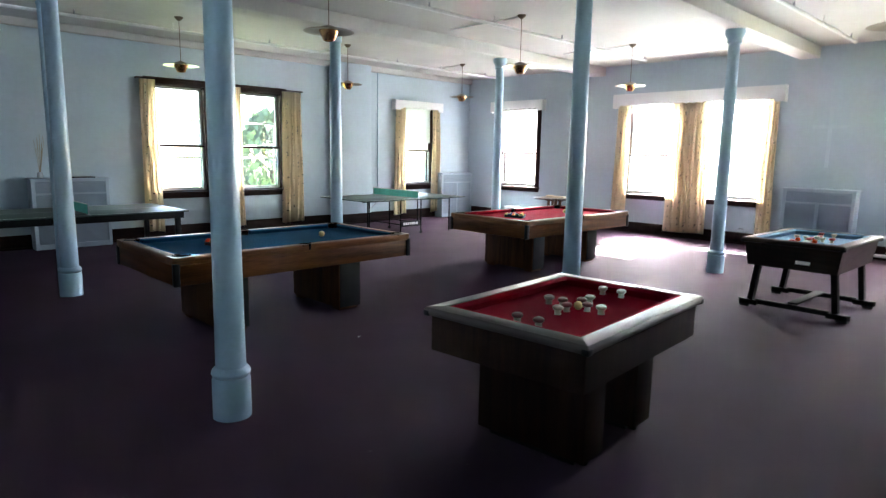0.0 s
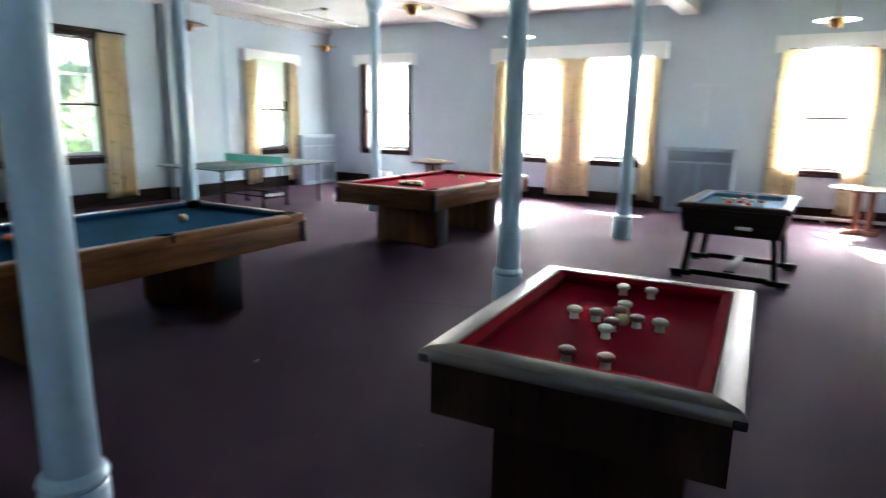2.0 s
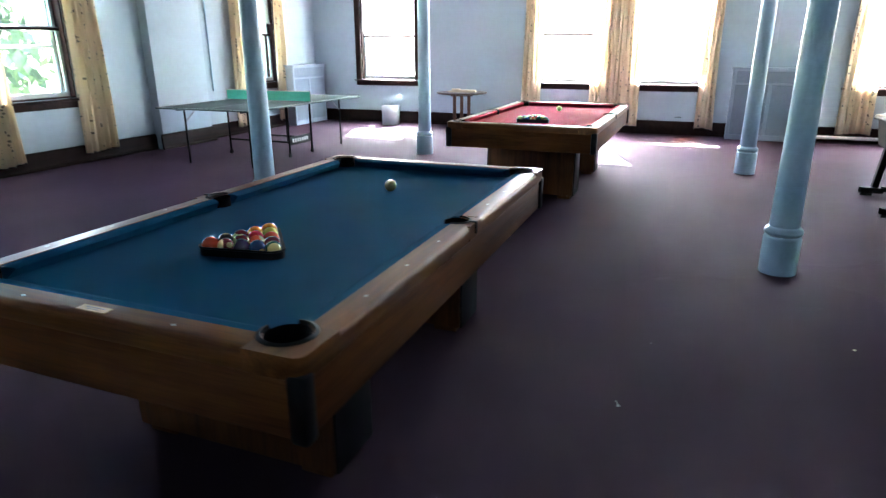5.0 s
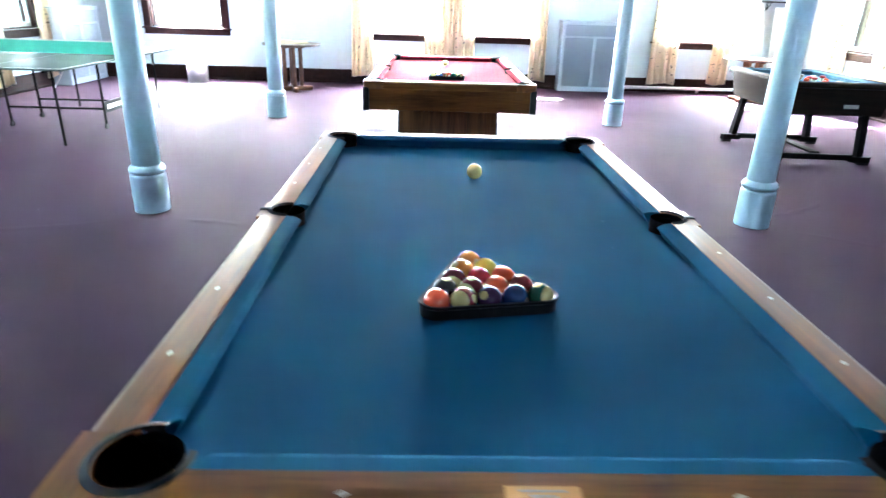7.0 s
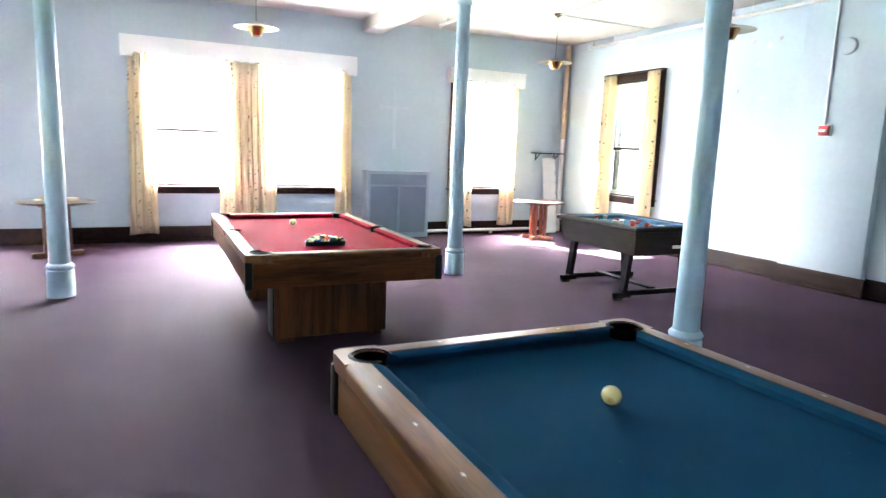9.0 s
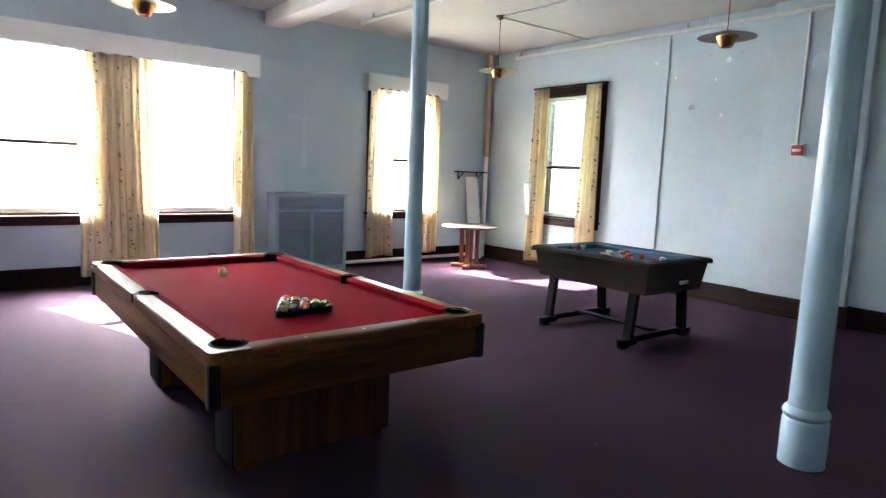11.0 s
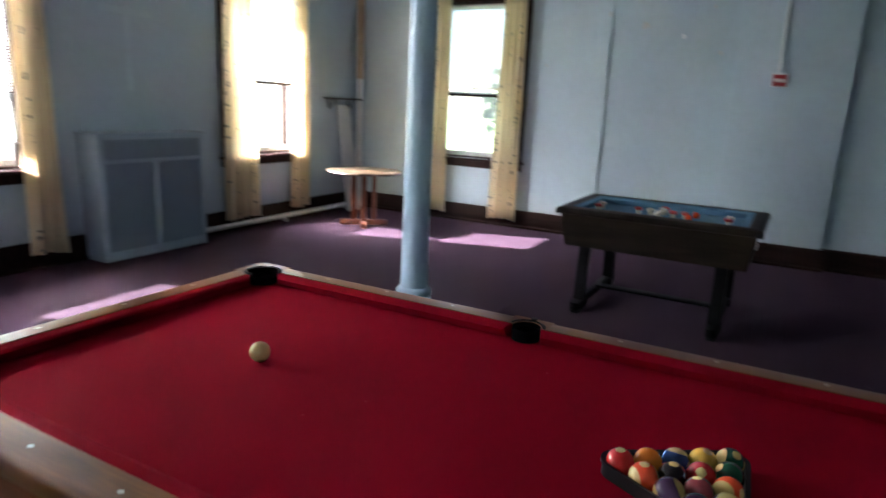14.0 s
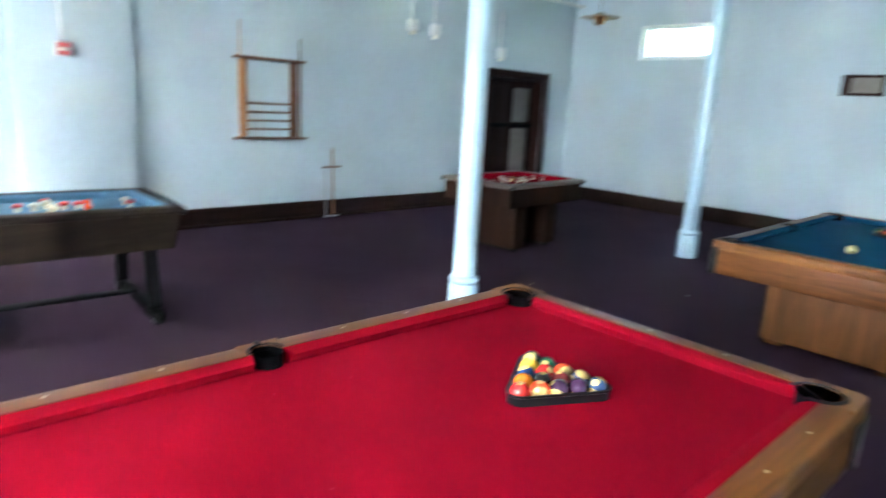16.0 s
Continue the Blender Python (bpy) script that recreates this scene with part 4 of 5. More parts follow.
def racked(x, y, rot, kinds, group, seed):
    """Fifteen balls in a black triangle, apex along local +y."""
    rng = random.Random(seed)
    m = pose(x, y, 0.752, 0, 0, rot)
    k = 0
    d = 2 * R + 0.0006
    for row in range(5):
        for i in range(row + 1):
            p = m @ Vector(((i - row / 2) * d, (2 / 3 * 4 - row) * d * math.sqrt(3) / 2, 0))
            ball(p.x, p.y, kinds[k], rng, group)
            k += 1
    side = 4 * d

    def tri(off):
        """Rounded triangle outline at a distance off from the ball centres."""
        out = []
        rad = side / math.sqrt(3)
        for a in (90, 210, 330):
            cx, cy = rad * math.cos(radians(a)), rad * math.sin(radians(a))
            out += arc(cx, cy, off, a - 60, a + 60, 6)
        return out
    bm = bmesh.new()
    inner, outer = tri(R + 0.0008), tri(R + 0.007)
    rim = tri(R + 0.011)
    n = len(inner)
    loops = []
    for pts, z in ((inner, 0.001), (inner, 0.034), (rim, 0.037), (rim, 0.030), (outer, 0.027), (outer, 0.001)):
        loops.append([bm.verts.new((px, py, z)) for px, py in pts])
    for a, b in zip(loops, loops[1:] + loops[:1]):
        for i in range(n):
            j = (i + 1) % n
            bm.faces.new((a[i], a[j], b[j], b[i]))
    whole("ball_rack", bm, "black", "black plastic triangle rack holding fifteen pool balls", "ball rack", m)


racked(-5.352, 2.79, 10, ["orange", "orange", "yellow", "maroon*", "red", "scarlet", "black", "maroon*", "scarlet*", "maroon", "scarlet", "maroon*", "purple", "blue", "green*"], "balls on the blue table", 3)
racked(-5.365, 7.40, 2, ["red", "scarlet*", "orange", "purple*", "black", "blue*", "purple", "maroon", "red", "yellow", "blue*", "blue*", "scarlet*", "green", "green*"], "balls on the red table", 5)
ball(-5.305, 3.905, "cue", random.Random(8), "balls on the blue table")
ball(-5.355, 8.65, "cue", random.Random(9), "balls on the red table")


# ---- bumper pool tables ----
def bumper_post(x, y, z, cap, group, label):
    ob = thing("bumper_post", pose(x, y, z), label, "bumper", group)
    part("post", lathe(bmesh.new(), [(0, 0), (0.020, 0), (0.0185, 0.006), (0.017, 0.03), (0.012, 0.034)], 18), "ivory", ob)
    part("cap", lathe(bmesh.new(), [(0.012, 0.028), (0.026, 0.030), (0.031, 0.037), (0.0315, 0.042), (0.029, 0.049), (0.020, 0.054), (0, 0.055)], 20), cap, ob)


def bumper_table(x, y, rot, cloth, rails, body, label, pedestal, W=1.03, L=1.46):
    ZT, ZB = 0.825, 0.765
    hw, hl = W / 2, L / 2
    ob = thing("bumper_pool_table", pose(x, y, 0, 0, 0, rot), label, "bumper pool table", "bumper pool tables")
    part("bed", boxed(-hw + 0.09, -hl + 0.09, ZB - 0.03, hw - 0.09, hl - 0.09, ZB), cloth, ob, "cloth-covered playing bed")
    R0 = 0.105
    # mitred rails with rolled outer edge
    for k in range(4):
        half, length = (hw, hl) if k % 2 == 0 else (hl, hw)
        prof = [(half - R0, ZT - 0.012), (half - R0 + 0.006, ZT), (half - 0.03, ZT), (half - 0.012, ZT - 0.006), (half - 0.002, ZT - 0.02), (half, ZT - 0.035), (half - 0.006, ZT - 0.05), (half - 0.03, ZT - 0.055), (half - R0, ZT - 0.055)]
        bm = bmesh.new()
        ends = []
        for t in (-1, 1):
            ends.append([bm.verts.new((p, t * (length - (half - p)), z)) for p, z in prof])
        for i in range(len(prof)):
            j = (i + 1) % len(prof)
            bm.faces.new((ends[0][i], ends[0][j], ends[1][j], ends[1][i]))
        bm.faces.new(ends[0])
        bm.faces.new(ends[1][::-1])
        part("rail", bm, rails, ob, "", pose(0, 0, 0, 0, 0, 90 * k))
        prof = [(half - R0, ZT - 0.003), (half - R0 - 0.03, ZT - 0.006), (half - R0 - 0.045, ZT - 0.016), (half - R0 - 0.04, ZT - 0.03), (half - R0 - 0.022, ZB), (half - R0, ZB)]
        bm = bmesh.new()
        ends = []
        for t in (-1, 1):
            ends.append([bm.verts.new((p, t * (length - (half - p)), z)) for p, z in prof])
        for i in range(len(prof)):
            j = (i + 1) % len(prof)
            bm.faces.new((ends[0][i], ends[0][j], ends[1][j], ends[1][i]))
        part("cushion", bm, cloth, ob, "", pose(0, 0, 0, 0, 0, 90 * k))
    for sx in (1, -1):
        for sy in (1, -1):
            part("corner_cap", boxed(sx * (hw - 0.02) - 0.022, sy * (hl - 0.02) - 0.022, ZT - 0.056, sx * (hw - 0.02) + 0.022, sy * (hl - 0.02) + 0.022, ZT - 0.022, 0.008), "black", ob, "black corner cap")
    # tapered body
    zb = 0.565 if pedestal else 0.515
    tap = 0.045 if pedestal else 0.075
    for k in range(4):
        half, length = (hw, hl) if k % 2 == 0 else (hl, hw)
        o, i_ = half - 0.035, half - 0.035 - (0.0 if pedestal else tap * 0.5)
        lo, li = length - 0.035, length - 0.035 - (0.0 if pedestal else tap * 0.5)
        bm = bmesh.new()
        vs = [bm.verts.new(p) for p in ((o, -lo, ZT - 0.055), (o, lo, ZT - 0.055), (i_, li, zb), (i_, -li, zb))]
        vi = [bm.verts.new(p) for p in ((o - 0.025, -lo, ZT - 0.055), (o - 0.025, lo, ZT - 0.055), (i_ - 0.025, li, zb), (i_ - 0.025, -li, zb))]
        bm.faces.new(vs)
        bm.faces.new(vi[::-1])
        for i in range(4):
            j = (i + 1) % 4
            bm.faces.new((vs[i], vs[j], vi[j], vi[i]))
        part("side_panel", bm, body, ob, "", pose(0, 0, 0, 0, 0, 90 * k))
    part("bottom_board", boxed(-hw + 0.11, -hl + 0.11, zb + 0.003, hw - 0.11, hl - 0.11, zb + 0.02), "black", ob)
    if pedestal:
        for sy in (1, -1):
            a, b = sorted((sy * 0.20, sy * 0.42))
            leg = part("pedestal_leg", boxed(-0.36, a, 0.05, 0.36, b, zb + 0.003, 0.006), body, ob, "dark wood-grain pedestal leg")
            part("kick_panel", boxed(-0.29, a + 0.03, 0.014, 0.29, b - 0.03, 0.05), "black", leg)
            for sx in (1, -1):
                part("leveller", lathe(bmesh.new(), [(0, 0), (0.028, 0), (0.028, 0.012), (0.010, 0.016), (0.010, 0.052)], 14, (sx * 0.30, (a + b) / 2, 0)), "blackmetal", leg, "black levelling foot")
        # solid black plate paints the darkness of the ball return opening
        part("ball_return", boxed(-0.10, hl - 0.036, 0.60, 0.10, hl - 0.031, 0.69, 0.002), "black", ob, "black plate standing for the dark ball return opening")
    else:
        for sy in (1, -1):
            for sx in (1, -1):
                bm = bmesh.new()
                beam(bm, (sx * 0.38, sy * 0.50, zb + 0.005), (sx * 0.43, sy * 0.50, 0.09), 0.085, 0.055)
                lg = part("leg", bm, "blackmetal", ob, "black splayed leg")
                bm = slab(bmesh.new(), [(sx * 0.35, sy * 0.50 - 0.045), (sx * 0.545, sy * 0.50 - 0.035), (sx * 0.565, sy * 0.50), (sx * 0.545, sy * 0.50 + 0.035), (sx * 0.35, sy * 0.50 + 0.045)], 0.03, 0.085)
                part("foot", bm, "blackmetal", lg, "heavy black foot")
                part("foot_pad", boxed(min(sx * 0.44, sx * 0.545), sy * 0.50 - 0.03, 0, max(sx * 0.44, sx * 0.545), sy * 0.50 + 0.03, 0.03, 0.004), "black", lg)
            part("cross_bar", boxed(-0.37, sy * 0.50 - 0.025, 0.045, 0.37, sy * 0.50 + 0.025, 0.10, 0.004), "blackmetal", ob)
        part("stretcher", boxed(-0.05, -0.475, 0.10, 0.05, 0.475, 0.118, 0.003), "blackmetal", ob, "flat scuffed stretcher bar")
        pl = part("coin_plate", boxed(0.05, -hl + 0.046, 0.585, 0.19, -hl + 0.056, 0.62, 0.003), "pearl", ob, "small pale slot plate")
        pl.rotation_euler = (radians(0), 0, 0)
        # again a black plate for the opening's darkness, no hole is cut
        part("ball_return", boxed(-0.12, hl - 0.062, 0.58, 0.12, hl - 0.052, 0.66, 0.003), "black", ob)
    return ob


B1, B1R = (-1.58, 3.225), 3.6
B2, B2R = (-1.55, 8.03), -1.8
bumper_table(*B1, B1R, "red_cloth", "taupe", "brown", "dark brown bumper pool table with red cloth and pedestal legs", True, 1.055, 1.48)
bumper_table(*B2, B2R, "pale_blue_cloth", "brown2", "brown2", "dark brown bumper pool table with blue cloth on splayed legs", False)


def posts(centre, rot, layout, z, group):
    m = pose(*centre, 0, 0, 0, rot)
    for x, y, cap in layout:
        p = m @ Vector((x, y, 0))
        bumper_post(p.x, p.y, z, cap, group, {"ivory": "ivory bumper post with a pale rubber cap", "redcap": "bumper post with a red rubber cap", "mauvecap": "bumper post with a mauve rubber cap"}[cap])


posts(B1, B1R, [(-0.18, 0.04, "ivory"), (0.18, 0.04, "ivory"), (0, 0.23, "ivory"), (0, -0.15, "ivory"), (-0.085, 0.045, "mauvecap"), (0.085, 0.045, "mauvecap"), (0.0, 0.13, "mauvecap"), (0.0, -0.05, "mauvecap"),
                (-0.067, 0.53, "ivory"), (0.067, 0.53, "ivory"), (-0.07, -0.46, "mauvecap"), (0.07, -0.46, "mauvecap")], 0.765, "bumpers on the red bumper table")
posts(B2, B2R, [(-0.18, 0.03, "ivory"), (0.18, 0.03, "redcap"), (0, 0.21, "redcap"), (0, -0.15, "redcap"), (-0.085, 0.03, "ivory"), (0.085, 0.03, "ivory"), (0, 0.115, "ivory"), (0, -0.06, "redcap"),
                (-0.067, 0.52, "redcap"), (0.067, 0.52, "ivory"), (-0.07, -0.47, "redcap"), (0.07, -0.47, "ivory")], 0.765, "bumpers on the blue bumper table")


def loose_ball(centre, rot, x, y, kind):
    p = pose(*centre, 0, 0, 0, rot) @ Vector((x, y, 0))
    bm = bmesh.new()
    bmesh.ops.create_uvsphere(bm, u_segments=20, v_segments=12, radius=0.027)
    ob = new("bumper_ball", finish(bm, "bumper_ball", BMAT[kind], 180))
    ob.matrix_basis = pose(p.x, p.y, 0.765 + 0.027, 30, 50, 20)
    tagged(ob, "%s bumper pool ball among the posts" % ("cream" if kind == "cue" else kind), "bumper ball", "bumper balls")


loose_ball(B1, B1R, 0.03, 0.035, "cue")
loose_ball(B2, B2R, -0.10, -0.19, "scarlet")
loose_ball(B2, B2R, 0.08, -0.22, "scarlet")


# ---- table tennis ----
def tennis_table(x, y, label, heavy):
    ob = thing("table_tennis_table", pose(x, y, 0), label, "tennis table", "table tennis tables")
    w, l, z = 0.7625, 1.37, 0.76
    for sy in (1, -1):
        a, b = sorted((sy * 0.003, sy * l))
        t = part("tabletop", boxed(-w, a, z - 0.02, w, b, z, 0.003), "tt_top", ob, "dark green table half")
        for u in (-w + 0.012, w - 0.012):
            part("line", boxed(u - 0.01, a + 0.004, z, u + 0.01, b - 0.004, z + 0.001), "tt_line", t)
        c, d = sorted((sy * (l - 0.022), sy * (l - 0.004)))
        part("line", boxed(-w + 0.024, c, z, w - 0.024, d, z + 0.001), "tt_line", t)
        part("line", boxed(-0.0015, a + 0.004, z, 0.0015, min(abs(c), abs(d)) * sy if sy > 0 else b - 0.004, z + 0.001), "tt_line", t)
    if heavy:
        for sx in (1, -1):
            a, b = sorted((sx * (w - 0.07), sx * (w - 0.04)))
            part("side_rail", boxed(a, -l + 0.06, z - 0.115, b, l - 0.06, z - 0.02, 0.003), "black", ob, "dark deep side rail")
            for sy in (1, -1):
                part("leg", boxed(sx * (w - 0.09) - 0.035, sy * (l - 0.14) - 0.035, 0, sx * (w - 0.09) + 0.035, sy * (l - 0.14) + 0.035, z - 0.02, 0.004), "black", ob, "square dark wooden leg")
        for sy in (1, -1):
            a, b = sorted((sy * (l - 0.06), sy * (l - 0.09)))
            part("end_rail", boxed(-w + 0.07, a, z - 0.115, w - 0.07, b, z - 0.02, 0.003), "black", ob)
    else:
        for sy in (1, -1):
            for sx in (1, -1):
                for yy in (0.28, 1.12):
                    lg = part("leg", rod(bmesh.new(), (sx * 0.52, sy * yy, 0.0 if yy > 1 else 0.05), (sx * 0.52, sy * yy, z - 0.02), 0.013), "blackmetal", ob, "thin black tubular leg")
                    if yy < 1:
                        bm = lathe(bmesh.new(), [(0, -0.012), (0.03, -0.012), (0.033, 0), (0.03, 0.012), (0, 0.012)], 14)
                        part("caster", bm, "black", lg, "small black caster wheel", pose(sx * 0.52, sy * yy, 0.033, 0, 90, 0))
                part("brace", rod(bmesh.new(), (sx * 0.52, sy * 1.12, 0.55), (sx * 0.52, sy * 0.86, z - 0.025), 0.008, 8), "steel", ob)
                part("frame_rail", boxed(sx * 0.52 - 0.012, min(sy * 0.2, sy * 1.25), z - 0.05, sx * 0.52 + 0.012, max(sy * 0.2, sy * 1.25), z - 0.02), "blackmetal", ob)
            part("cross_bar", rod(bmesh.new(), (-0.52, sy * 0.28, 0.22), (0.52, sy * 0.28, 0.22), 0.011), "blackmetal", ob)
        pn = part("sign_panel", boxed(0.505, -0.27, 0.17, 0.519, 0.27, 0.29, 0.003), "black", ob, "black maker panel under the table")
        for k in range(7):
            part("letter_bar", boxed(0.519, -0.2 + k * 0.058, 0.205, 0.521, -0.16 + k * 0.058, 0.255), "tt_line", pn)
    nt = thing("table_tennis_net", pose(x, y, z + 0.001), "teal table tennis net stretched between two clamps", "net", "table tennis nets")
    bm = boxed(-w + 0.03, -0.0025, 0.012, w - 0.03, 0.0025, 0.142)
    part("mesh_cloth", bm, "net", nt, "teal net cloth")
    part("top_band", boxed(-w + 0.03, -0.004, 0.142, w - 0.03, 0.004, 0.153), "tt_line", nt, "pale top band")
    for sx in (1, -1):
        cl = part("clamp_post", rod(bmesh.new(), (sx * (w - 0.025), 0, 0.001), (sx * (w - 0.025), 0, 0.16), 0.008), "steel", nt)
        part("clamp", boxed(min(sx * (w - 0.05), sx * (w - 0.001)), -0.025, 0.0005, max(sx * (w - 0.05), sx * (w - 0.001)), 0.025, 0.012, 0.003), "steel", nt)


tennis_table(-9.63, 8.58, "dark green folding table tennis table on thin tubular legs", False)
tennis_table(-9.72, 2.55, "dark table tennis table with deep rails and square legs", True)


# ---- radiator covers ----
def radiator_cover(m, label, w=1.15, d=0.30, h=1.17):
    """Enamelled cover, local x along the wall, y into the room."""
    ob = thing("radiator_cover", m, label, "radiator cover", "radiator covers")
    hw = w / 2
    part("top", boxed(-hw - 0.02, 0.0, h - 0.022, hw + 0.02, d + 0.02, h, 0.005), "radiator", ob)
    for sx in (1, -1):
        a, b = sorted((sx * hw, sx * (hw - 0.02)))
        part("side", boxed(a, 0.0, 0.0, b, d - 0.02, h - 0.022, 0.003), "radiator", ob)
    s = 0.055
    bm = bmesh.new()
    box(bm, -hw, d - 0.02, 0, -hw + s, d, h - 0.022, 0.003, 1)
    box(bm, hw - s, d - 0.02, 0, hw, d, h - 0.022, 0.003, 1)
    box(bm, -hw + s, d - 0.02, h - 0.06, hw - s, d - 0.001, h - 0.022, 0.002, 1)
    box(bm, -hw + s, d - 0.02, h - 0.275, hw - s, d - 0.001, h - 0.24, 0.002, 1)
    box(bm, -hw + s, d - 0.02, 0.0, hw - s, d - 0.001, 0.085, 0.002, 1)
    box(bm, -s / 2, d - 0.02, 0.085, s / 2, d - 0.002, h - 0.275, 0.002, 1)
    part("front_frame", bm, "radiator", ob)
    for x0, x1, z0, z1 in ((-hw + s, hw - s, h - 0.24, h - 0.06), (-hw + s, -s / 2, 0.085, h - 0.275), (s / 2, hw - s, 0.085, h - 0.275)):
        # dark backing paints in the shade behind the slats
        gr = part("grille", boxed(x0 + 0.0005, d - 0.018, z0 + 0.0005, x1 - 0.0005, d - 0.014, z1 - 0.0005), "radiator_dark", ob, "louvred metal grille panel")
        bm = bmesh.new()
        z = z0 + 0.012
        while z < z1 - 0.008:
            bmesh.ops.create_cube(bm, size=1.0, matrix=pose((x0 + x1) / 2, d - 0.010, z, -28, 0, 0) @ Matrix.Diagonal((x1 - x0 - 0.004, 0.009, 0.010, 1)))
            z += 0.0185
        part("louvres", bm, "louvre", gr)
    return ob


NR = radiator_cover(pose(-2.705, NY, 0, 0, 0, 180), "grey-blue metal radiator cover with louvred panels against the wall")
copy_thing(NR, pose(WX, 12.14, 0, 0, 0, -90))
copy_thing(NR, pose(WX, 2.91, 0, 0, 0, -90))


# ---- pendant lamps ----
def pendant(x, y, z=2.86):
    ob = thing("pendant_lamp", pose(x, y, 0), "bronze saucer pendant lamp with a copper cone, unlit", "pendant lamp", "pendant lamps")
    part("canopy", lathe(bmesh.new(), [(0, CZ - 0.055), (0.02, CZ - 0.055), (0.06, CZ - 0.02), (0.065, CZ - 0.0005), (0, CZ - 0.0005)], 20), "bronze", ob)
    part("rod", rod(bmesh.new(), (0, 0, z + 0.15), (0, 0, CZ - 0.05), 0.005, 8), "bronze", ob)
    part("saucer", lathe(bmesh.new(), [(0.018, z + 0.165), (0.05, z + 0.155), (0.11, z + 0.128), (0.20, z + 0.105), (0.265, z + 0.098), (0.269, z + 0.094), (0.264, z + 0.0935)], 40), "bronze", ob, "wide bronze saucer shade")
    part("reflector", lathe(bmesh.new(), [(0.264, z + 0.0935), (0.20, z + 0.099), (0.10, z + 0.117), (0.018, z + 0.145)], 40), "enamel", ob, "cream enamelled underside")
    part("cone", lathe(bmesh.new(), [(0.105, z + 0.108), (0.102, z + 0.09), (0.06, z + 0.005), (0.05, z), (0.048, z + 0.004), (0.095, z + 0.088)], 32), "copper", ob, "polished copper cone")
    part("bulb", lathe(bmesh.new(), [(0, z + 0.012), (0.02, z + 0.018), (0.034, z + 0.045), (0.03, z + 0.075), (0.014, z + 0.10)], 16), "pearl", ob, "unlit frosted bulb")
    return ob


P0 = pendant(-5.40, 10.58)
for px, py in ((-5.42, 7.42), (-5.34, 4.05), (-0.91, 10.64), (-0.88, 7.45), (-9.52, 10.45), (-9.45, 7.25), (-9.45, 4.10), (-1.0, 4.05), (-1.05, 1.05), (-5.34, 1.05)):
    copy_thing(P0, pose(px, py, 0))


# ---- pipes and conduits ----
def pipe(name, pts, r, material, label, hangers=(), seg=14):
    ob = thing(name, pose(0, 0, 0), label, "pipe", "pipes and conduits")
    for a, b in zip(pts, pts[1:]):
        part("length", rod(bmesh.new(), a, b, r, seg), material, ob)
    for p in pts[1:-1]:
        bm = bmesh.new()
        bmesh.ops.create_uvsphere(bm, u_segments=14, v_segments=8, radius=r * 1.3, matrix=Matrix.Translation(p))
        part("elbow", bm, material, ob)
    for h in hangers:
        part("hanger", rod(bmesh.new(), h, (h[0], h[1], CZ), 0.006, 8), material, ob)
        bm = bmesh.new()
        bmesh.ops.create_cone(bm, cap_ends=True, segments=14, radius1=r * 1.35, radius2=r * 1.35, depth=0.03, matrix=Matrix.Translation(h) @ pose(0, 0, 0, 90, 0, 0))
        part("clip", bm, material, ob)
    return ob


def sprinkler(pp, x, y, z):
    st = part("sprinkler_head", lathe(bmesh.new(), [(0.012, 0), (0.014, 0.02), (0.010, 0.045), (0.006, 0.06)], 12, (x, y, z)), "steel", pp, "small metal sprinkler head")
    part("deflector", lathe(bmesh.new(), [(0, 0.06), (0.02, 0.06), (0.02, 0.063), (0, 0.064)], 14, (x, y, z)), "steel", st)


for px, ye, ys in ((-5.75, 11.75, SY), (-2.27, 11.98, SY), (-0.10, 11.9, SY), (-9.95, 12.05, SY)):
    if px == -0.10:
        continue
    sp = pipe("sprinkler_pipe", [(px, ys, 3.56), (px, ye, 3.56), (px, ye, 3.60)], 0.024, "pipe", "white painted sprinkler pipe hung under the ceiling", [(px, yy, 3.56) for yy in (1.2, 4.2, 7.2, 10.2)])
    for yy in (2.8, 5.9, 8.9, 11.7):
        sprinkler(sp, px, yy, 3.58)
sp = pipe("sprinkler_pipe", [(EX - 0.14, SY, 3.53), (EX - 0.14, 12.05, 3.53), (EX - 0.14, 12.05, 3.58)], 0.026, "pipe", "white painted sprinkler pipe along the wall", [(EX - 0.14, yy, 3.53) for yy in (1.5, 4.5, 8.6, 11.4)])
for yy in (2.6, 5.2, 8.9, 11.95):
    sprinkler(sp, EX - 0.14, yy, 3.553)
for px, ya in ((-5.40, 10.58), (-9.52, 10.45), (-5.42, 7.42), (-9.45, 7.25)):
    pipe("ceiling_conduit", [(px, ya, CZ - 0.018), (px - 1.5, ya + 0.02, CZ - 0.018)], 0.011, "pipe", "thin painted conduit on the ceiling")
pipe("ceiling_conduit", [(-0.91, 10.64, CZ - 0.018), (EX - 0.02, 10.64, CZ - 0.018)], 0.011, "pipe", "thin painted conduit on the ceiling")
pipe("ceiling_conduit", [(-0.91, 10.64, CZ - 0.018), (-0.91, SY, CZ - 0.018)], 0.011, "pipe", "thin painted conduit on the ceiling")
pipe("wall_conduit", [(WX + 0.016, 9.62, 0.80), (WX + 0.016, 9.62, 3.56)], 0.014, "column", "thin blue painted conduit running up the wall")
pipe("wall_conduit", [(EX - 0.010, 9.22, 0.25), (EX - 0.010, 9.22, 3.50)], 0.009, "wall", "thin blue painted conduit running up the wall")
pipe("wall_conduit", [(EX - 0.114, 7.41, 2.03), (EX - 0.114, 7.41, 3.50)], 0.013, "white", "white conduit rising from the fire alarm")
pipe("steam_pipe", [(EX - 0.13, 12.72, 1.86), (EX - 0.13, 12.72, 3.66)], 0.055, "tanpipe", "tan insulated steam pipe rising in the corner")
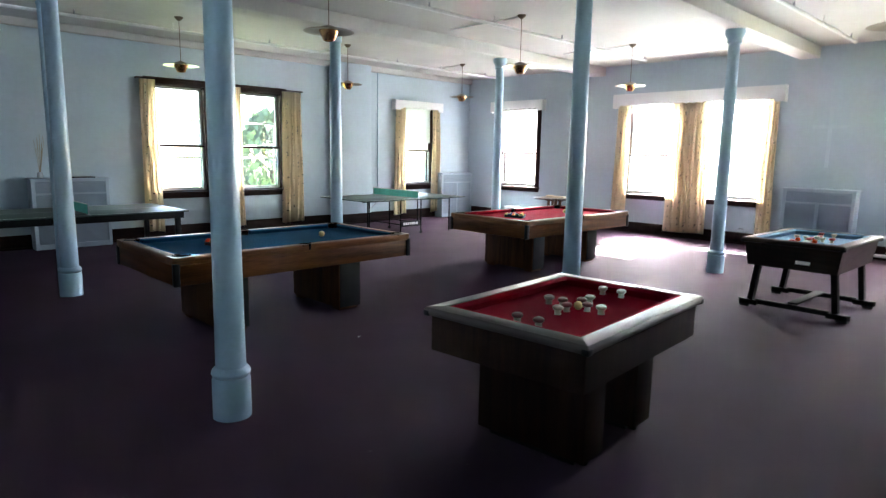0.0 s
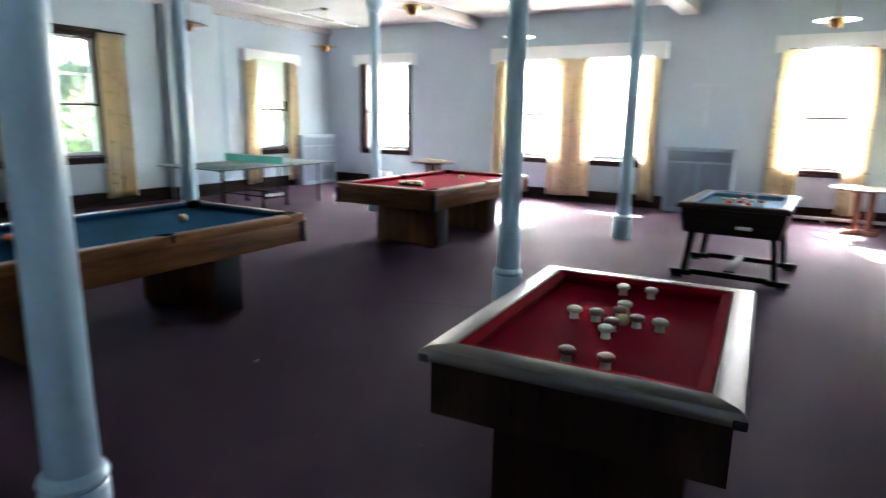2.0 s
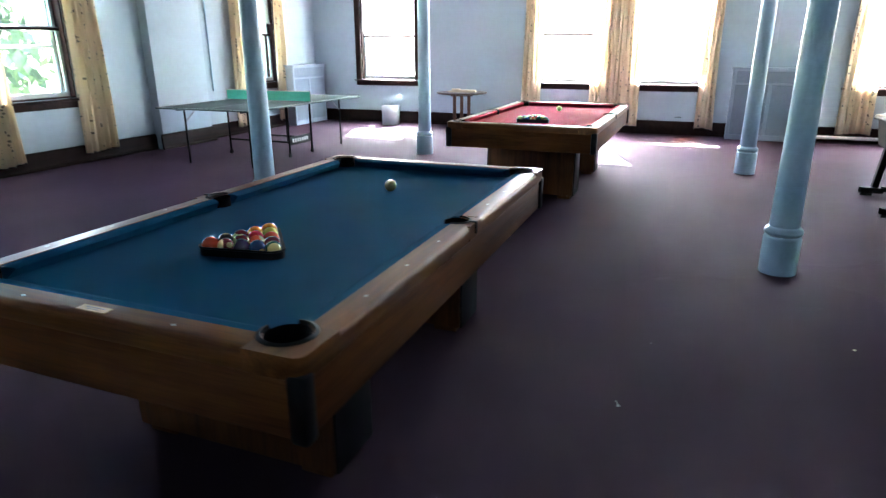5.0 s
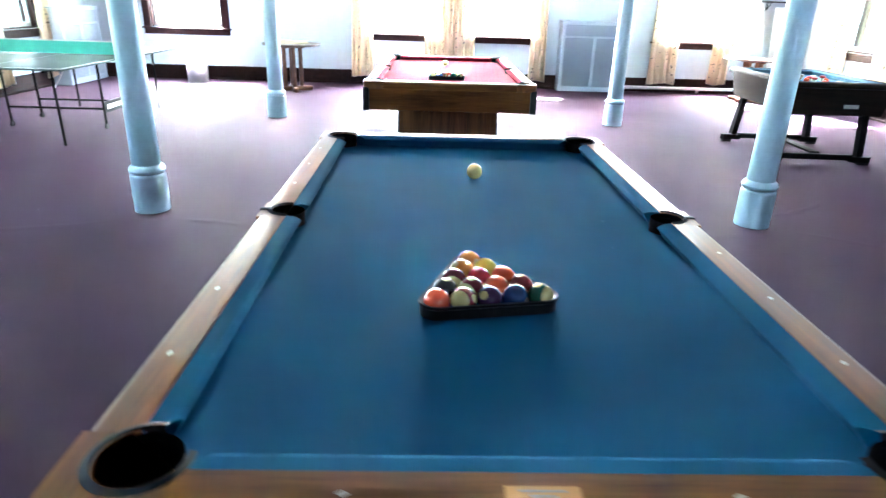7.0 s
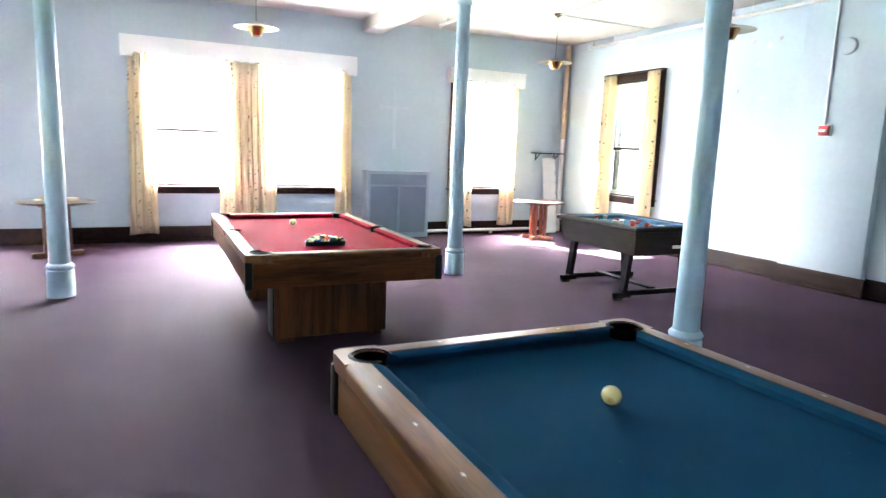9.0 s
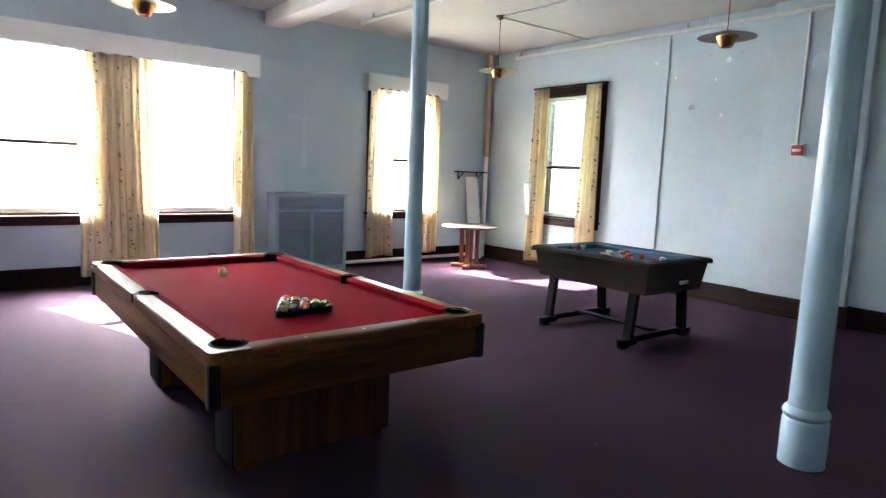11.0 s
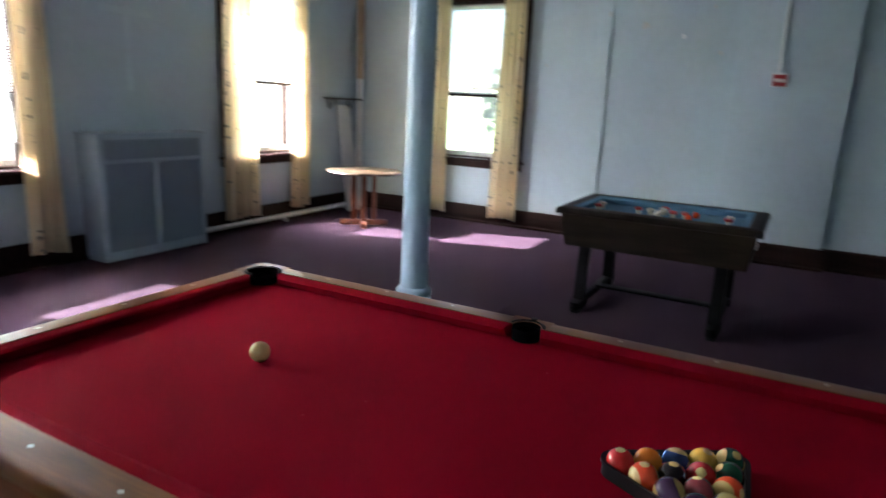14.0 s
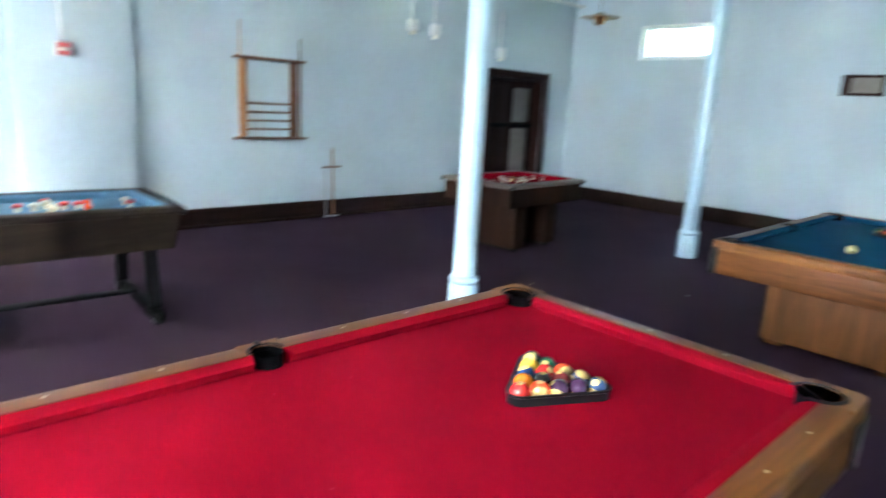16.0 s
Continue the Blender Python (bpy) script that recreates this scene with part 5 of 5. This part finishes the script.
pipe("steam_pipe", [(EX - 0.13, 12.72, 0.02), (EX - 0.13, 12.72, 1.86)], 0.042, "pipe", "white lower steam pipe in the corner")
pipe("floor_pipe", [(-2.15, NY - 0.10, 0.075), (EX - 0.2, NY - 0.10, 0.075)], 0.028, "pipe", "white heating pipe along the baseboard")
for a in (-2.1, -0.7, 0.6):
    whole("pipe_saddle", boxed(a - 0.02, NY - 0.128, 0.0, a + 0.02, NY - 0.072, 0.046, 0.004), "pipe", "small white pipe saddle on the floor", "pipe saddle", group="pipe saddles")


pipe("drain_pipe", [(-7.63, 1.87, 0.0), (-7.63, 1.87, 3.22), (-7.15, 2.28, 3.62)], 0.03, "column", "blue painted pipe beside the column with a raking top")


# ---- on the east wall ----
AX = EX - 0.10
ob = thing("fire_alarm", pose(AX, 7.39, 1.96), "red fire alarm pull box on the pilaster", "fire alarm")
part("body", boxed(-0.055, -0.065, -0.06, 0.0, 0.065, 0.06, 0.008), "redbox", ob)
part("pull_bar", boxed(-0.068, -0.048, -0.018, -0.056, 0.048, 0.014, 0.004), "pearl", ob, "white pull bar")
part("back_box", boxed(-0.03, -0.075, -0.07, -0.0005, 0.075, 0.075, 0.004), "white", ob)
ob = thing("wall_speaker", pose(AX, 7.24, 2.94, 0, -90, 0), "round white speaker on the pilaster", "speaker")
part("disc", lathe(bmesh.new(), [(0.10, 0.0005), (0.10, 0.010), (0.09, 0.024), (0.06, 0.032), (0, 0.034)], 36), "wall", ob)
for yy, z0, z1, kind in ((2.42, 2.64, 3.10, "white emergency light box"), (2.86, 2.66, 3.05, "white emergency light box"), (0.92, 2.45, 2.80, "white emergency light box")):
    ob = thing("emergency_light", pose(EX, yy, z0), "white wall-mounted emergency light box high above the door side", "emergency light", "emergency lights")
    part("housing", boxed(-0.09, -0.075, 0, -0.0005, 0.075, 0.16, 0.01), "white", ob)
    part("conduit", boxed(-0.03, -0.012, 0.16, -0.006, 0.012, z1 - z0 + 0.4, 0.004), "white", ob)
    part("lamp_head", lathe(bmesh.new(), [(0.045, -0.05), (0.05, -0.02), (0.03, -0.001), (0, 0)], 16, (-0.05, 0.0, 0.0)), "pearl", ob)

# peeling paint: curled flakes and bare patches
rng = random.Random(41)
FLAKES = ((9.41, 3.17, 0.7), (9.24, 2.67, 0.9), (8.83, 2.54, 1.3), (8.41, 2.42, 0.7), (8.0, 2.24, 0.8), (8.63, 3.18, 1.2), (8.37, 3.10, 1.1), (8.21, 3.18, 0.8), (9.98, 2.09, 0.5),
          (9.10, 2.95, 0.5), (8.70, 3.36, 0.9), (8.05, 3.30, 0.7), (8.52, 2.88, 0.5), (8.12, 2.72, 0.5))
for k, (yy, zz, big) in enumerate(FLAKES):
    s = 0.036 * big
    n = 7
    bm = bmesh.new()
    ctr = bm.verts.new((-0.004, 0, 0))
    ring = [bm.verts.new((-0.003 - rng.uniform(0, 0.02), s * rng.uniform(0.5, 1.2) * math.cos(6.283 * i / n), s * rng.uniform(0.6, 1.3) * math.sin(6.283 * i / n))) for i in range(n)]
    for i in range(n):
        bm.faces.new((ctr, ring[i], ring[(i + 1) % n]))
    fl = whole("paint_flake", bm, "gypsum" if k % 3 else "white", "curling flake of peeling wall paint", "paint flake", pose(EX, yy, zz), group="peeling paint flakes")
    fl.modifiers.new("thickness", "SOLIDIFY").thickness = 0.002

# cue rack
ob = thing("cue_rack", pose(EX, 5.125, 0), "wooden wall cue rack with rungs and two cues", "cue rack")
for yy, mt in ((0.36, "orangewood"), (-0.33, "rackwood")):
    part("upright", boxed(-0.03, yy - 0.05, 1.10, -0.001, yy + 0.05, 2.06, 0.004), mt, ob, "upright rack board")
part("top_shelf", boxed(-0.09, -0.47, 2.04, -0.001, 0.47, 2.075, 0.006), "rackwood", ob)
part("bottom_shelf", boxed(-0.10, -0.49, 1.075, -0.001, 0.49, 1.105, 0.006), "rackwood", ob)
for k in range(4):
    part("rung", boxed(-0.055, -0.28, 1.19 + k * 0.105, -0.03, 0.31, 1.215 + k * 0.105, 0.004), "rackwood", ob)
for yy, top, mt in ((0.41, 2.48, "orangewood"), (-0.40, 2.34, "rackwood")):
    bm = bmesh.new()
    bmesh.ops.create_cone(bm, cap_ends=True, segments=12, radius1=0.016, radius2=0.007, depth=top - 1.105, matrix=pose(-0.06, yy, (top + 1.105) / 2))
    whole("pool_cue", bm, mt, "tapered wooden pool cue standing in the rack", "pool cue", pose(EX, 5.125, 0), group="cues in the rack")
# hooked stick leaning at the wall
ob = thing("cue_bridge", pose(EX - 0.06, 4.22, 0, 0, 3, 0), "thin wooden crutch stick leaning against the wall", "cue bridge")
part("shaft", rod(bmesh.new(), (0, -0.03, 0.0), (0, -0.03, 0.96), 0.010), "orangewood", ob)
part("cross_head", boxed(-0.012, -0.16, 0.685, 0.012, 0.13, 0.71, 0.005), "rackwood", ob)
part("shaft_side", rod(bmesh.new(), (0, 0.09, 0.03), (0, 0.09, 0.69), 0.006), "steel", ob)
part("foot", boxed(-0.02, -0.11, 0.0, 0.02, 0.12, 0.02, 0.004), "steel", ob)

# south wall
ob = thing("wall_box", pose(-3.9, SY, 2.05), "dark flat wooden box frame on the wall", "wall box")
part("case", boxed(-0.26, 0.0005, 0.0, 0.26, 0.06, 0.28, 0.008), "darkwood", ob)
part("face", boxed(-0.22, 0.061, 0.04, 0.14, 0.066, 0.24, 0.003), "card", ob)


# ---- round tables ----
def round_table(x, y, h, r, top, legs, label, rot):
    ob = thing("round_table", pose(x, y, 0, 0, 0, rot), label, "round table", "round tables")
    part("tabletop", lathe(bmesh.new(), [(0, h - 0.03), (r - 0.03, h - 0.03), (r - 0.008, h - 0.024), (r, h - 0.012), (r - 0.006, h), (0, h)], 56), top, ob)
    part("hub", boxed(-0.20, -0.03, h - 0.075, 0.20, 0.03, h - 0.03, 0.004), legs, ob)
    part("hub", boxed(-0.03, -0.20, h - 0.074, 0.03, 0.20, h - 0.0305, 0.004), legs, ob)
    for k in range(4):
        a = radians(90 * k)
        cx, cy = 0.13 * math.cos(a), 0.13 * math.sin(a)
        part("post", boxed(cx - 0.03, cy - 0.03, 0.07, cx + 0.03, cy + 0.03, h - 0.07, 0.006), legs, ob, "square wooden post")
        ft = part("foot", boxed(0.0, -0.035, 0.0, 0.30, 0.035, 0.07, 0.016), legs, ob, "", pose(0, 0, 0, 0, 0, 90 * k + 0.001))
    return ob


round_table(-7.76, 11.73, 0.73, 0.46, "darktop", "rackwood", "dark round table on four square posts", 20)
round_table(-0.21, 11.88, 0.70, 0.47, "darktop", "mahogany", "round table with mahogany posts standing in sunlight", 35)
bm = bmesh.new()
for k, (dx, dy, w, d, z, h) in enumerate(((0.0, 0.02, 0.50, 0.22, 0.0, 0.022), (0.03, 0.0, 0.42, 0.18, 0.022, 0.02), (-0.12, 0.02, 0.16, 0.15, 0.042, 0.016))):
    box(bm, dx - w / 2, dy - d / 2, z, dx + w / 2, dy + d / 2, z + h, 0.008)
whole("folded_cloth", bm, "cream", "pile of folded cream cloth on the round table", "folded cloth", pose(-7.74, 11.70, 0.73, 0, 0, 12))

# wastebasket, shelf, leaning board
ob = thing("wastebasket", pose(-9.55, 12.42, 0, 0, 0, 8), "plain off-white square wastebasket on the carpet", "wastebasket")
bm = bmesh.new()
bmesh.ops.create_cone(bm, cap_ends=False, segments=4, radius1=0.195, radius2=0.205, depth=0.38, matrix=pose(0, 0, 0.192, 0, 0, 45))
bk = part("bin", bm, "sash", ob)
bk.modifiers.new("thickness", "SOLIDIFY").thickness = 0.004
part("base", boxed(-0.132, -0.132, 0.0, 0.132, 0.132, 0.006), "sash", ob)
ob = thing("wall_shelf", pose(0.52, NY, 1.56, 0, 0, 180), "small dark wall shelf on two iron brackets", "shelf")
part("board", boxed(-0.32, 0.0, 0.0, 0.32, 0.20, 0.02, 0.004), "darkwood", ob)
for sx in (-0.22, 0.22):
    bk = part("bracket", boxed(sx - 0.008, 0.0, -0.13, sx + 0.008, 0.012, 0.0), "blackmetal", ob)
    part("arm", beam(bmesh.new(), (sx, 0.01, -0.12), (sx, 0.15, -0.004), 0.01, 0.012), "blackmetal", bk)
bm = bmesh.new()
n = 40
for y in (0.0, 0.018):
    edge = [(-0.15, 1.50 * i / n) for i in range(n + 1)]
    scal = [(0.13 + 0.028 * abs(math.sin(i / n * 1.50 * math.pi / 0.2)), 1.50 * i / n) for i in range(n + 1)]
    for i in range(n):
        bm.faces.new([bm.verts.new((p[0], y, p[1])) for p in (edge[i], edge[i + 1], scal[i + 1], scal[i])])
for i in range(n):
    for k in (edge, scal):
        bm.faces.new([bm.verts.new((p[0], y, p[1])) for p, y in ((k[i], 0), (k[i + 1], 0), (k[i + 1], 0.018), (k[i], 0.018))])
for k in (0, n):
    bm.faces.new([bm.verts.new(v) for v in ((edge[k][0], 0, edge[k][1]), (scal[k][0], 0, scal[k][1]), (scal[k][0], 0.018, scal[k][1]), (edge[k][0], 0.018, edge[k][1]))])
bmesh.ops.remove_doubles(bm, verts=bm.verts, dist=1e-5)
whole("spare_valance_board", bm, "white", "spare white scalloped valance board leaning upright in the corner", "valance board", pose(0.60, NY - 0.24, 0.0, -8, 0, 0))

# crumpled plastic sheet by the east window
rng = random.Random(19)
bm = bmesh.new()
g = [[bm.verts.new((0.085 * (i / 5 - 0.5) * 2 * (0.75 + 0.25 * j / 9) , 0.02 * math.sin(2.2 * i + 0.4 * j) + rng.uniform(-0.006, 0.006), 0.58 * j / 9 + rng.uniform(-0.008, 0.008))) for i in range(6)] for j in range(10)]
for j in range(9):
    for i in range(5):
        bm.faces.new((g[j][i], g[j][i + 1], g[j + 1][i + 1], g[j + 1][i]))
ob = whole("plastic_sheet", bm, "white", "crumpled white plastic sheet hanging on the curtain", "plastic sheet", pose(EX - 0.145, 11.62, 0.86, 0, 0, 90))
ob.modifiers.new("thickness", "SOLIDIFY").thickness = 0.002

# vase with dry stalks on the west radiator cover
ob = thing("vase", pose(WX + 0.17, 2.50, 1.17), "small white vase of dry stalks on the radiator cover", "vase")
part("pot", lathe(bmesh.new(), [(0, 0), (0.035, 0), (0.045, 0.03), (0.04, 0.08), (0.028, 0.10), (0.022, 0.10), (0.03, 0.06), (0, 0.012)], 20), "white", ob)
rng = random.Random(12)
bm = bmesh.new()
for _ in range(16):
    a, s = rng.uniform(0, 6.28), rng.uniform(0.02, 0.11)
    rod(bm, (0, 0, 0.03), (s * math.cos(a), s * math.sin(a), rng.uniform(0.45, 0.70)), 0.002, 5)
part("stalks", bm, "straw", ob, "dry grass stalks")
whole("tray", boxed(-0.19, -0.10, 0, 0.19, 0.10, 0.018, 0.005), "black", "flat dark tray on the radiator cover", "tray", pose(WX + 0.16, 3.10, 1.17, 0, 0, 90))

# faint cross left on the north wall and small floor scraps
bm = boxed(-2.735, NY - 0.003, 1.55, -2.675, NY, 2.62)
box(bm, -2.98, NY - 0.003, 2.24, -2.735, NY, 2.30)
box(bm, -2.675, NY - 0.003, 2.24, -2.43, NY, 2.30)
whole("wall_mark", bm, "wall_pale", "faint pale cross-shaped patch where a cross hung", "wall mark", kind="structure")
rng = random.Random(77)
for k, (x, y) in enumerate(((-6.6, 3.6), (-2.9, 4.4))):
    s = rng.uniform(0.005, 0.011)
    bm = slab(bmesh.new(), [(s * rng.uniform(0.6, 1.2) * math.cos(6.283 * i / 5), s * rng.uniform(0.5, 1) * math.sin(6.283 * i / 5)) for i in range(5)], 0.0, 0.003)
    whole("paper_scrap", bm, "cream", "tiny white paper scrap lying on the carpet", "scrap", pose(x, y, 0.0), group="scraps on the carpet")


bm = rod(bmesh.new(), (-0.022, 0.006, 0.003), (0.016, 0, 0.005), 0.0018, 8)
lathe(bm, [(0, 0), (0.007, 0.001), (0.005, 0.006), (0, 0.007)], 12, (0.018, 0, 0.0))
whole("loose_screw", bm, "steel", "loose steel screw lying on the purple carpet", "screw", pose(-3.985, 3.43, 0.001, 0, 0, -60))


# carpet ripples running out from the columns and across the aisles
def ripple(a, b, w, h, seed):
    rng = random.Random(seed)
    a, b = Vector((*a, 0)), Vector((*b, 0))
    d = (b - a).normalized()
    side = Vector((-d.y, d.x, 0))
    n = 24
    bm = bmesh.new()
    rows = []
    for i in range(n + 1):
        t = i / n
        c = a.lerp(b, t) + side * (0.05 * math.sin(5 * t + seed) + rng.uniform(-0.006, 0.006))
        k = math.sin(math.pi * t) ** 0.6
        rows.append([bm.verts.new(c + side * (w * u) + Vector((0, 0, h * k * v + 0.0006))) for u, v in ((-1, 0), (-0.5, 0.5), (0, 1), (0.5, 0.5), (1, 0))])
    for p, q in zip(rows, rows[1:]):
        for i in range(4):
            bm.faces.new((p[i], p[i + 1], q[i + 1], q[i]))
    whole("floor_ripple", bm, "carpet", "low ripple in the loose purple carpet", "carpet ripple", kind="structure")


for k, (a, b) in enumerate((((-3.0, 5.4), (-1.9, 4.9)), ((-3.3, 5.4), (-4.3, 4.9)), ((-3.05, 5.75), (-2.1, 6.2)), ((-3.0, 9.2), (-1.9, 8.9)), ((-3.3, 9.25), (-4.3, 8.6)),
                            ((-7.3, 5.4), (-6.3, 5.15)), ((-7.6, 5.4), (-8.6, 4.9)), ((-7.3, 9.2), (-6.4, 8.8)))):
    ripple(a, b, 0.045, 0.006, k + 1)

# small fittings
ob = thing("wall_outlet", pose(EX, 8.86, 0.34), "white electrical outlet above the baseboard", "outlet")
part("plate", boxed(-0.008, -0.035, -0.057, -0.0005, 0.035, 0.057, 0.003), "white", ob)
for z in (-0.025, 0.025):
    part("socket", boxed(-0.011, -0.016, z - 0.014, -0.0085, 0.016, z + 0.014, 0.002), "ivory", ob)
bm = bmesh.new()
for a, b in (((0, 0, 0), (0.05, -0.02, 0.012)), ((0.05, -0.02, 0.012), (0.11, -0.02, 0.004))):
    rod(bm, a, b, 0.006, 8)
whole("cable_stub", bm, "black", "short black cable stub poking from the wall", "cable", pose(-4.12, NY - 0.006, 0.30))
bm = bmesh.new()
for k in range(4):
    bmesh.ops.create_cone(bm, cap_ends=True, segments=14, radius1=0.016, radius2=0.014, depth=0.006, matrix=pose(-0.05 + 0.033 * k, 0.008 * (k % 2), 0.003 + 0.0005 * k))
whole("token", bm, "steel", "few metal tokens lying on the table rail", "tokens", pose(-1.45, 3.89, 0.8255, 0, 0, 6))
